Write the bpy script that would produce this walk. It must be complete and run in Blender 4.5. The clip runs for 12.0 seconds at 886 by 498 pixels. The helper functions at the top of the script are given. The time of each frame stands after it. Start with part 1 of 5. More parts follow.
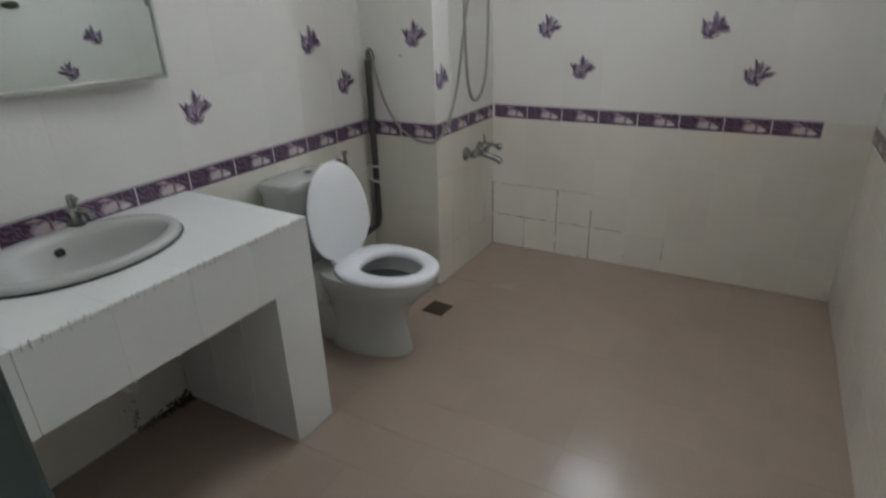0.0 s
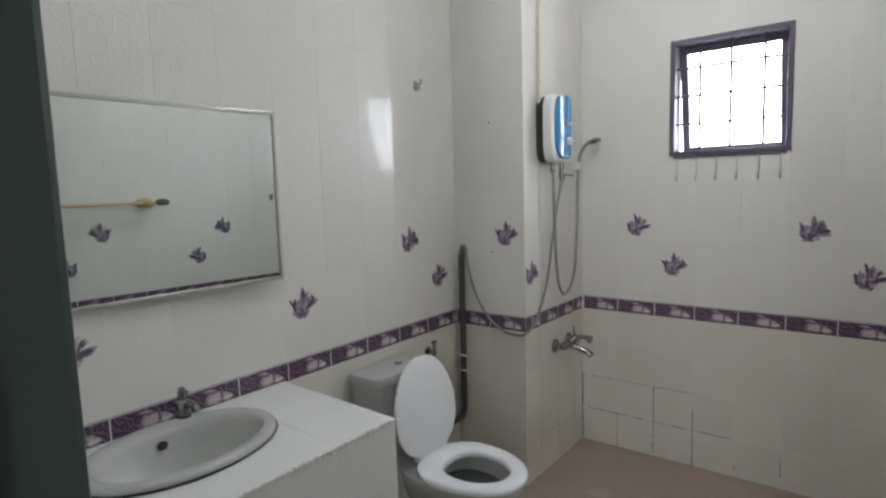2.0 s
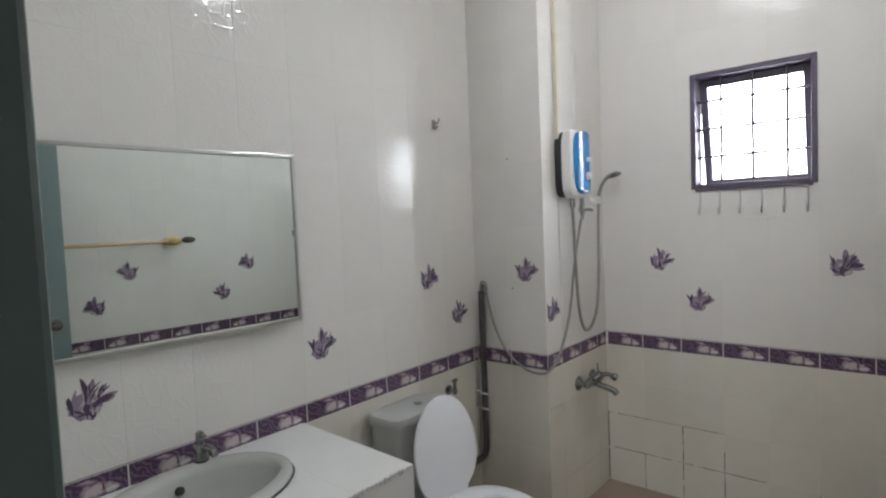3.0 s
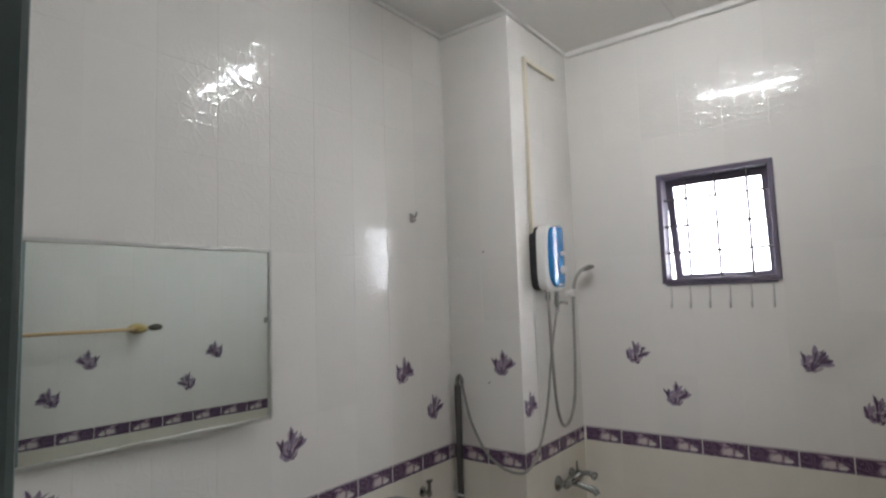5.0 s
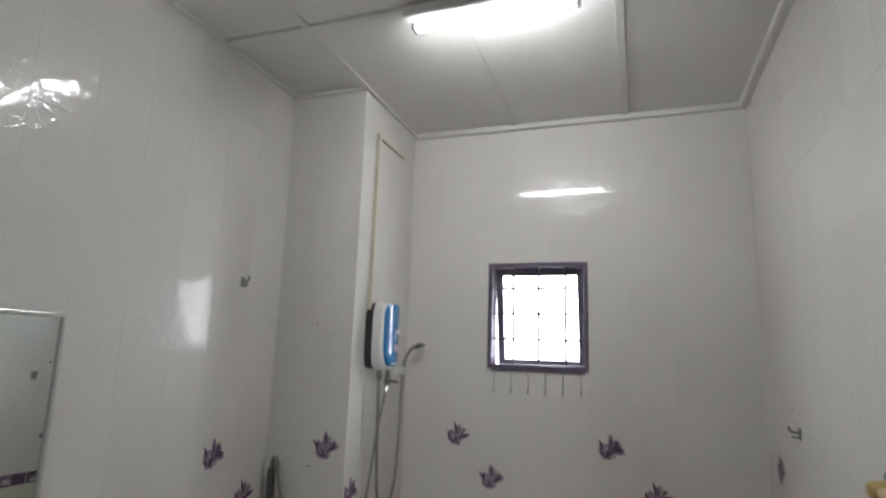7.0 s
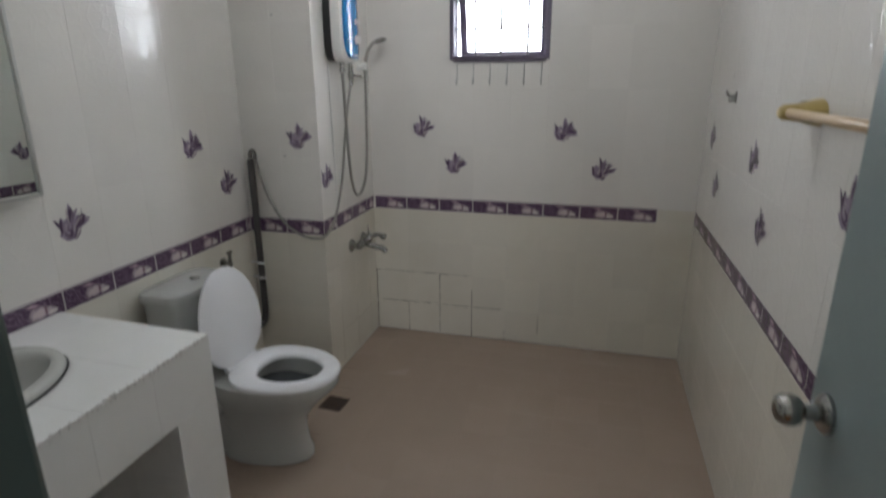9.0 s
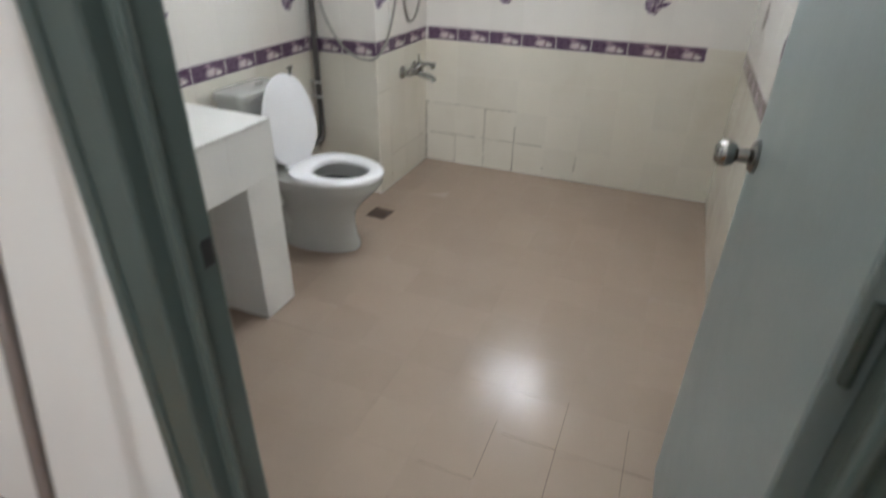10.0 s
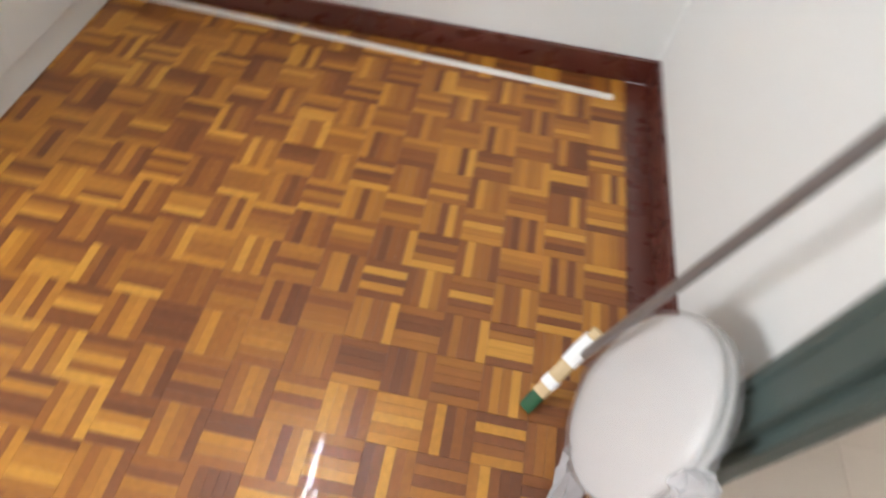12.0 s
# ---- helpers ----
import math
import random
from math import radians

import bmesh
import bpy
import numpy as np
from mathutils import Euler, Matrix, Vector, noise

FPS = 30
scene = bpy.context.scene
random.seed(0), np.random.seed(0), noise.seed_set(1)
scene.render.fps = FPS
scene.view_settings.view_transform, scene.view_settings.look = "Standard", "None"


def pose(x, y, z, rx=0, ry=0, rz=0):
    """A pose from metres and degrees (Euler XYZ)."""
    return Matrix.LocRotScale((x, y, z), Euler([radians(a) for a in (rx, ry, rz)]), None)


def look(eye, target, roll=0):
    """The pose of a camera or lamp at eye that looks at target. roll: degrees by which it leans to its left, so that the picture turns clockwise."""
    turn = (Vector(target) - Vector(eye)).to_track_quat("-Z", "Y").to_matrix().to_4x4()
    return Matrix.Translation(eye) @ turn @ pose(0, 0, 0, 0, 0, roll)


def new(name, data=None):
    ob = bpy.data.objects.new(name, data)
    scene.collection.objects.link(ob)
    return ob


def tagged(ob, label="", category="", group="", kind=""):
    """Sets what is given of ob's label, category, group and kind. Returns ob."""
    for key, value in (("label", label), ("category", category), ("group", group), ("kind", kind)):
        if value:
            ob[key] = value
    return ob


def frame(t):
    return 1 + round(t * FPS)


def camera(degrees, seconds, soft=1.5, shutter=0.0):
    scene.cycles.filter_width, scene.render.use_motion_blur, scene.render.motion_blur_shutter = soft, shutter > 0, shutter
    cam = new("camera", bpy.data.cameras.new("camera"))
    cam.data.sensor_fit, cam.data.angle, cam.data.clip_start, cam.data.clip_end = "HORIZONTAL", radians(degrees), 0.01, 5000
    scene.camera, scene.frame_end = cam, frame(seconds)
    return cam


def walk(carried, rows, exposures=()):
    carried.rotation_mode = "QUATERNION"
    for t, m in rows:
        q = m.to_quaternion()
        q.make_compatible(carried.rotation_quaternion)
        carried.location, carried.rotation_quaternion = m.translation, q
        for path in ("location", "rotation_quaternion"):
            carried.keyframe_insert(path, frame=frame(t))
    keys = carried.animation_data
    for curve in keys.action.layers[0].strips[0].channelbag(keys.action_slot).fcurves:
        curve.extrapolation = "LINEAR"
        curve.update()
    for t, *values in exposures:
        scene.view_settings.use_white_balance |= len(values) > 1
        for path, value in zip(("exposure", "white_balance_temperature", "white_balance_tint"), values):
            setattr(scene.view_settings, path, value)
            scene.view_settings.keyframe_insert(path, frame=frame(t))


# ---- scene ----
cam = camera(76.9, 12.0, soft=2.2, shutter=0.5)
PATH = [
    (0, (1.771, 1.257, 1.368), (0.855, 2.849, 0.577), -1.8),
    (0.5, (1.761, 1.27, 1.412), (0.729, 2.869, 0.797), -1.7),
    (1, (1.752, 1.274, 1.437), (0.658, 2.883, 0.974), -1.5),
    (1.5, (1.748, 1.27, 1.465), (0.586, 2.863, 1.133), -1.5),
    (2, (1.736, 1.259, 1.492), (0.512, 2.827, 1.277), -1.7),
    (2.5, (1.745, 1.275, 1.513), (0.459, 2.8, 1.37), -2.4),
    (4.5, (1.744, 1.289, 1.559), (0.496, 2.85, 1.617), -2.5),
    (5, (1.737, 1.276, 1.58), (0.529, 2.86, 1.759), -1.9),
    (5.5, (1.724, 1.266, 1.638), (0.627, 2.911, 1.934), -0.7),
    (6, (1.682, 1.255, 1.685), (0.762, 2.983, 2.093), 0.8),
    (6.5, (1.649, 1.269, 1.711), (0.897, 3.069, 2.151), 1.8),
    (8.5, (1.642, 1.205, 1.589), (1.124, 3.102, 1.225), 0.0),
    (9, (1.669, 1.166, 1.519), (1.173, 3.014, 0.939), -0.3),
    (9.5, (1.781, 1.052, 1.427), (1.234, 2.799, 0.621), 0.5),
    (10, (1.878, 0.891, 1.377), (1.24, 2.504, 0.381), 1.1),
    (10.5, (1.927, 0.783, 1.327), (1.079, 2.131, 0.117), 1.1),
    (11, (1.887, 0.745, 1.283), (0.716, 1.674, -0.045), 0.6),
    (11.5, (1.839, 0.78, 1.266), (0.549, 1.206, -0.203), 3.1),
    (12, (1.694, 0.789, 1.234), (0.572, 0.723, -0.418), 8.2),
]
EXPOSURES = [(0.0, 0.38, 6300, 9), (1.0, 0.34, 6400, 9), (2.0, 0.42, 6400, 10), (2.5, 0.50, 6420, 11), (4.5, 0.26, 6500, 12), (5.0, 0.25, 6520, 13), (6.0, -0.04, 6550, 13), (6.5, -0.12, 6550, 12), (8.5, 0.10, 6420, 12), (9.0, 0.14, 6450, 11), (9.5, 0.82, 6500, 13), (10.0, 1.18, 6450, 10), (10.5, 0.98, 6300, 7), (11.0, 1.56, 6050, 4), (11.5, 1.84, 6200, 6), (12.0, 1.92, 6400, 9)]
walk(cam, [(t, look(eye, target, roll)) for t, eye, target, roll in PATH], EXPOSURES)

# ---- light ----
world = bpy.data.worlds.new("world")
scene.world = world
world.use_nodes = True
sky = world.node_tree.nodes.new("ShaderNodeTexSky")
sky.sky_type, sky.sun_disc, sky.sun_elevation, sky.sun_rotation = "NISHITA", False, radians(50), radians(200)
world.node_tree.links.new(sky.outputs[0], world.node_tree.nodes["Background"].inputs[0])
world.node_tree.nodes["Background"].inputs[1].default_value = 0.08


def area_lamp(name, m, sx, sy, watts, color):
    data = bpy.data.lights.new(name, "AREA")
    data.shape, data.size, data.size_y, data.energy, data.color = "RECTANGLE", sx, sy, watts, color
    ob = new(name, data)
    ob.matrix_world = m
    return ob


# daylight at the bathroom window's opening; added fill lamp at an unseen bedroom opening
area_lamp("window_daylight", look((1.15, 4.52, 1.92), (1.15, 2.2, 1.35)), 0.62, 0.66, 13, (0.84, 0.92, 1.0))
area_lamp("bedroom_fill", look((3.15, -2.68, 1.55), (1.35, 1.3, 1.0)), 0.78, 1.25, 28, (0.95, 0.97, 1.0))

# ---- building helpers ----
origin = {}


def thing(name, loc, label, category, group="", kind=""):
    ob = new(name)
    ob.empty_display_size = 0.05
    ob.location = loc
    origin[ob] = Vector(loc)
    return tagged(ob, label, category, group, kind)


def mesh_from(name, bm, material, smooth=None):
    data = bpy.data.meshes.new(name)
    bm.normal_update()
    bm.to_mesh(data)
    bm.free()
    for m in (material if isinstance(material, (list, tuple)) else [material]):
        data.materials.append(m)
    if smooth is not None:
        data.shade_smooth()
        if smooth < 180:
            data.set_sharp_from_angle(angle=radians(smooth))
    return data


def part(name, bm, material, parent, label="", smooth=None):
    """One mesh, given in world coordinates, as a part of its parent."""
    at = origin.get(parent, Vector((0, 0, 0)))
    bmesh.ops.translate(bm, verts=bm.verts, vec=-at)
    ob = new(name, mesh_from(name, bm, material, smooth))
    ob.parent = parent
    origin[ob] = at
    return tagged(ob, label)


def solid(name, bm, material, label="", category="", kind="", smooth=None, group=""):
    """One mesh at top level, in world coordinates."""
    ob = new(name, mesh_from(name, bm, material, smooth))
    return tagged(ob, label, category, group, kind)


def box(bm, x0, x1, y0, y1, z0, z1, bevel=0.0, seg=2, mi=0):
    made = bmesh.ops.create_cube(bm, size=1.0, matrix=Matrix.LocRotScale(((x0 + x1) / 2, (y0 + y1) / 2, (z0 + z1) / 2), None, (x1 - x0, y1 - y0, z1 - z0)))
    fs = {f for v in made["verts"] for f in v.link_faces}
    if bevel:
        es = list({e for v in made["verts"] for e in v.link_edges})
        got = bmesh.ops.bevel(bm, geom=es, offset=bevel, segments=seg, affect="EDGES", profile=0.5)
        fs |= set(got["faces"])
    for f in fs:
        if f.is_valid:
            f.material_index = mi
    return bm


def boxes(*rows, bevel=0.0):
    bm = bmesh.new()
    for r in rows:
        box(bm, *r, bevel=bevel)
    return bm


def loft(bm, rings, cap0=True, cap1=True, closed=True, mi=0):
    """Skin a list of rings with the same number of points."""
    vs = [[bm.verts.new(p) for p in r] for r in rings]
    n = len(vs[0])
    for a, b in zip(vs, vs[1:]):
        for i in range(n if closed else n - 1):
            j = (i + 1) % n
            bm.faces.new((a[i], a[j], b[j], b[i])).material_index = mi
    if cap0:
        bm.faces.new(list(reversed(vs[0]))).material_index = mi
    if cap1:
        bm.faces.new(vs[-1]).material_index = mi
    return bm


def disc_ring(center, u, v, ru, rv, n=20, power=2.0):
    out = []
    for k in range(n):
        a = 2 * math.pi * k / n
        c, s = math.cos(a), math.sin(a)
        out.append(Vector(center) + Vector(u) * ru * math.copysign(abs(c) ** (2 / power), c) + Vector(v) * rv * math.copysign(abs(s) ** (2 / power), s))
    return out


def axes(d):
    d = Vector(d).normalized()
    u = d.orthogonal().normalized()
    return u, d.cross(u).normalized()


def turned(bm, a, b, profile, n=20, mi=0):
    """A turned body from a to b; profile: rows of (share of the way, radius)."""
    a, b = Vector(a), Vector(b)
    u, v = axes(b - a)
    return loft(bm, [disc_ring(a + (b - a) * t, u, v, r, r, n) for t, r in profile], mi=mi)


def rod(bm, a, b, r, n=14, mi=0):
    return turned(bm, a, b, [(0, r * 0.9), (0.004, r), (0.996, r), (1, r * 0.9)], n, mi)


def smooth_line(points, steps=8):
    """Points along a Catmull-Rom line."""
    p = [Vector(q) for q in points]
    p = [p[0] * 2 - p[1]] + p + [p[-1] * 2 - p[-2]]
    out = []
    for i in range(1, len(p) - 2):
        for k in range(steps):
            t = k / steps
            out.append(0.5 * (2 * p[i] + (p[i + 1] - p[i - 1]) * t + (2 * p[i - 1] - 5 * p[i] + 4 * p[i + 1] - p[i + 2]) * t * t + (3 * p[i] - p[i - 1] - 3 * p[i + 1] + p[i + 2]) * t ** 3))
    return out + [p[-2]]


def tube(bm, points, r, n=10, steps=8, rib=0.0):
    line = smooth_line(points, steps)
    rings, u = [], None
    for i, q in enumerate(line):
        d = (line[min(i + 1, len(line) - 1)] - line[max(i - 1, 0)]).normalized()
        u = d.orthogonal().normalized() if u is None else (u - d * u.dot(d)).normalized()
        rings.append(disc_ring(q, u, d.cross(u), r * (1 + (rib if i % 2 else 0)), r * (1 + (rib if i % 2 else 0)), n))
    return loft(bm, rings)


# ---- materials ----
def material(name, color, rough=0.5, metal=0.0, vary=0.06, scale=8.0, fine=90.0, bump=0.0, bump_scale=60.0, rand=0.0, island=0.0, tint=None, coat=0.0, rough_vary=0.05, wave=0.0, wave_scale=7.0, spots=0.0, spot_color=(0.1, 0.08, 0.06), lines=0.0, spec=0.5):
    """Principled surface with stains at a large scale, grain at a fine scale, relief and a spread from piece to piece."""
    m = bpy.data.materials.new(name)
    m.use_nodes = True
    nt = m.node_tree
    N, L = nt.nodes, nt.links
    p = N["Principled BSDF"]
    p.inputs["Metallic"].default_value = metal
    p.inputs["Specular IOR Level"].default_value = spec
    if coat:
        p.inputs["Coat Weight"].default_value = coat
        p.inputs["Coat Roughness"].default_value = 0.06
    tc = N.new("ShaderNodeTexCoord")
    geo = N.new("ShaderNodeNewGeometry")

    def tex(sc, detail=4.0, rough_=0.55):
        t = N.new("ShaderNodeTexNoise")
        t.inputs["Scale"].default_value, t.inputs["Detail"].default_value, t.inputs["Roughness"].default_value = sc, detail, rough_
        L.new(geo.outputs["Position"], t.inputs["Vector"])
        return t.outputs["Fac"]

    def math_(op, a, b):
        n = N.new("ShaderNodeMath")
        n.operation = op
        for i, v in enumerate((a, b)):
            if isinstance(v, (int, float)):
                n.inputs[i].default_value = v
            else:
                L.new(v, n.inputs[i])
        return n.outputs[0]

    big, small = tex(scale), tex(fine)
    val = math_("ADD", math_("MULTIPLY", math_("SUBTRACT", big, 0.5), 2 * vary), math_("MULTIPLY", math_("SUBTRACT", small, 0.5), vary))
    val = math_("ADD", val, 1.0)
    if rand:
        oi = N.new("ShaderNodeObjectInfo")
        val = math_("ADD", val, math_("MULTIPLY", math_("SUBTRACT", oi.outputs["Random"], 0.5), 2 * rand))
    if island:
        val = math_("ADD", val, math_("MULTIPLY", math_("SUBTRACT", geo.outputs["Random Per Island"], 0.5), 2 * island))
    mix = N.new("ShaderNodeMix")
    mix.data_type, mix.blend_type = "RGBA", "MULTIPLY"
    mix.inputs[0].default_value = 1.0
    mix.inputs[6].default_value = (*color, 1)
    L.new(val, mix.inputs[7])
    out = mix.outputs[2]
    if tint or spots:
        m2 = N.new("ShaderNodeMix")
        m2.data_type = "RGBA"
        L.new(out, m2.inputs[6])
        m2.inputs[7].default_value = (*(tint or spot_color), 1)
        edge = N.new("ShaderNodeMapRange")
        edge.inputs[1].default_value, edge.inputs[2].default_value = (0.5, 0.75) if tint else (0.62, 0.72)
        edge.inputs[4].default_value = 0.5 if tint else spots
        L.new(tex(scale * 0.6 if tint else scale * 2.3, 6.0), edge.inputs[0])
        L.new(edge.outputs[0], m2.inputs[0])
        out = m2.outputs[2]
    L.new(out, p.inputs["Base Color"])
    r = math_("ADD", math_("MULTIPLY", math_("SUBTRACT", tex(scale * 1.7), 0.5), 2 * rough_vary), rough)
    L.new(r, p.inputs["Roughness"])
    normal = None
    if lines:                               # fine raised lines in the glaze
        cells = N.new("ShaderNodeTexVoronoi")
        cells.feature = "DISTANCE_TO_EDGE"
        cells.inputs["Scale"].default_value = lines
        L.new(geo.outputs["Position"], cells.inputs["Vector"])
        mr = N.new("ShaderNodeMapRange")
        mr.interpolation_type = "SMOOTHSTEP"
        mr.inputs[1].default_value, mr.inputs[2].default_value, mr.inputs[3].default_value, mr.inputs[4].default_value = 0.0, 0.12, 1.0, 0.0
        L.new(cells.outputs["Distance"], mr.inputs[0])
        b = N.new("ShaderNodeBump")
        b.inputs["Strength"].default_value, b.inputs["Distance"].default_value = 1.0, 0.00030
        L.new(mr.outputs[0], b.inputs["Height"])
        normal = b.outputs[0]
    for height, strength, sc in ((wave, wave, wave_scale), (bump, bump, bump_scale)):
        if height:
            b = N.new("ShaderNodeBump")
            b.inputs["Strength"].default_value = strength
            b.inputs["Distance"].default_value = 0.01
            L.new(tex(sc, 2.0 if sc < 20 else 4.0), b.inputs["Height"])
            if normal:
                L.new(normal, b.inputs["Normal"])
            normal = b.outputs[0]
    if normal:
        L.new(normal, p.inputs["Normal"])
        if coat:
            L.new(normal, p.inputs["Coat Normal"])
    return m


def glow(name, color, strength):
    m = bpy.data.materials.new(name)
    m.use_nodes = True
    p = m.node_tree.nodes["Principled BSDF"]
    p.inputs["Base Color"].default_value = (*color, 1)
    p.inputs["Emission Color"].default_value = (*color, 1)
    p.inputs["Emission Strength"].default_value = strength
    return m


M_TILE = material("ivory_glazed_tile", (0.768, 0.745, 0.708), 0.065, vary=0.025, rand=0.02, wave=0.015, wave_scale=12.0, spec=0.45, lines=22.0, rough_vary=0.015)
# yellower, slightly darker and blotchy glaze for the rows up to the border
M_TILE_LOW = material("yellower_glazed_tile", (0.725, 0.69, 0.61), 0.12, vary=0.05, scale=3.5, rand=0.025, wave=0.02, wave_scale=12.0, spec=0.45, lines=22.0, rough_vary=0.05, tint=(0.62, 0.57, 0.46))
M_GROUT = material("pale_grout", (0.74, 0.715, 0.67), 0.85, vary=0.12, scale=5, bump=0.2)
M_MOULD = material("mouldy_grout", (0.105, 0.084, 0.062), 0.9, vary=0.5, scale=14, bump=0.2)
M_STAIN = material("stained_grout", (0.33, 0.28, 0.21), 0.85, vary=0.4, scale=14, bump=0.2)
M_FLOOR = material("brown_floor_tile", (0.365, 0.285, 0.230), 0.185, spec=0.36, vary=0.05, scale=3, rand=0.025, bump=0.04, bump_scale=180, rough_vary=0.07, tint=(0.40, 0.325, 0.27))
M_FGROUT = material("brown_floor_grout", (0.335, 0.26, 0.21), 0.85, vary=0.2, scale=6, bump=0.2)
M_CGROUT = material("white_counter_grout", (0.77, 0.77, 0.755), 0.6, vary=0.06, scale=9, bump=0.1)
M_DIRT = material("black_dirt", (0.085, 0.062, 0.046), 0.9, vary=0.4, scale=20, bump=0.3)
M_COUNTER = material("white_counter_tile", (0.79, 0.79, 0.775), 0.22, vary=0.03, rand=0.015, wave=0.06)
M_CEIL = material("painted_ceiling_board", (0.76, 0.745, 0.71), 0.75, vary=0.04, scale=2.2, bump=0.05, bump_scale=120)
M_BATTEN = material("painted_batten", (0.74, 0.725, 0.69), 0.6, vary=0.05, scale=9, bump=0.05)
M_WALL = material("white_wall_paint", (0.755, 0.76, 0.745), 0.7, vary=0.025, scale=1.6, bump=0.05, bump_scale=140)
M_CERAMIC = material("grey_white_ceramic", (0.47, 0.475, 0.455), 0.12, vary=0.02, coat=0.4)
M_BASIN = material("stone_grey_ceramic", (0.50, 0.50, 0.475), 0.24, vary=0.02)
M_SEAT = material("white_seat_plastic", (0.86, 0.865, 0.89), 0.18, vary=0.015)
M_WATER_SHADE = material("dark_bowl_water_and_shade", (0.07, 0.075, 0.08), 0.05, vary=0.05)
M_CHROME = material("worn_chrome", (0.32, 0.32, 0.31), 0.16, metal=1.0, vary=0.12, scale=20)
M_DULL = material("dull_grey_metal", (0.34, 0.33, 0.31), 0.4, metal=0.9, vary=0.15, scale=25)
M_ALU = material("brushed_aluminium", (0.62, 0.62, 0.60), 0.3, metal=1.0, vary=0.08)
M_BLACK = material("black_plastic", (0.02, 0.02, 0.021), 0.45, vary=0.2)
M_PIPE = material("dark_grey_pipe", (0.075, 0.07, 0.068), 0.5, vary=0.2, scale=14)
M_WHITEP = material("white_plastic", (0.76, 0.76, 0.74), 0.3, vary=0.03)
M_CREAM = material("cream_plastic", (0.66, 0.61, 0.50), 0.45, vary=0.05)
M_BLUE = material("blue_gloss_panel", (0.008, 0.185, 0.45), 0.12, vary=0.05, coat=0.4)
M_GREEN = material("dark_green_gloss_paint", (0.074, 0.102, 0.095), 0.34, vary=0.08, scale=5, bump=0.015, bump_scale=60, rough_vary=0.08)
M_DOOR = material("grey_green_door_paint", (0.21, 0.265, 0.268), 0.33, vary=0.08, scale=3, bump=0.03, bump_scale=70, rough_vary=0.08)
M_WINFRAME = material("violet_brown_window_frame", (0.105, 0.085, 0.125), 0.4, vary=0.12)
M_GRILLE = material("grey_grille_metal", (0.12, 0.11, 0.12), 0.5, metal=0.4, vary=0.2)
M_WOODROD = material("pale_varnished_wood", (0.62, 0.44, 0.25), 0.35, vary=0.10, scale=12, fine=140)
M_GOLD = material("yellowed_plastic_mount", (0.50, 0.37, 0.13), 0.35, vary=0.2, scale=20)
M_DARKOVAL = material("tarnished_end_cap", (0.12, 0.115, 0.09), 0.4, metal=0.4, vary=0.3, scale=25)
M_DRAIN = material("rusty_drain_grate", (0.085, 0.05, 0.034), 0.6, vary=0.35, scale=40, bump=0.2)
M_SKIRT = material("dark_red_skirting_wood", (0.095, 0.022, 0.014), 0.28, vary=0.12, scale=9, fine=110, coat=0.3)
M_SILL = material("dark_sill_wood", (0.10, 0.062, 0.043), 0.45, vary=0.25, scale=9, fine=120)
M_UNDER = material("dark_parquet_joint", (0.10, 0.038, 0.014), 0.6, vary=0.2)
M_WHITESTRIP = material("white_cable_cover", (0.80, 0.78, 0.74), 0.4, vary=0.03)
M_POLE = material("grey_metal_pole", (0.22, 0.20, 0.195), 0.4, metal=0.35, vary=0.12, scale=14)
M_BRISTLE = material("green_bristles", (0.01, 0.085, 0.03), 0.5, vary=0.3, scale=30)
M_BRUSHWOOD = material("pale_brush_wood", (0.60, 0.44, 0.24), 0.5, vary=0.12, scale=20)
M_TAPE = material("white_tape", (0.82, 0.82, 0.82), 0.4, vary=0.05)
M_SPARE = material("cream_white_plastic", (0.69, 0.675, 0.66), 0.25, vary=0.02)
M_WARD = material("white_laminate", (0.80, 0.80, 0.77), 0.35, vary=0.02)
M_TUBE = glow("tube_light", (0.94, 0.975, 1.0), 122.0)
M_TUBE_BED = glow("bedroom_tube_light", (0.95, 0.98, 1.0), 46.0)
M_SKY = glow("overcast_glare", (0.93, 0.96, 1.0), 4.5)

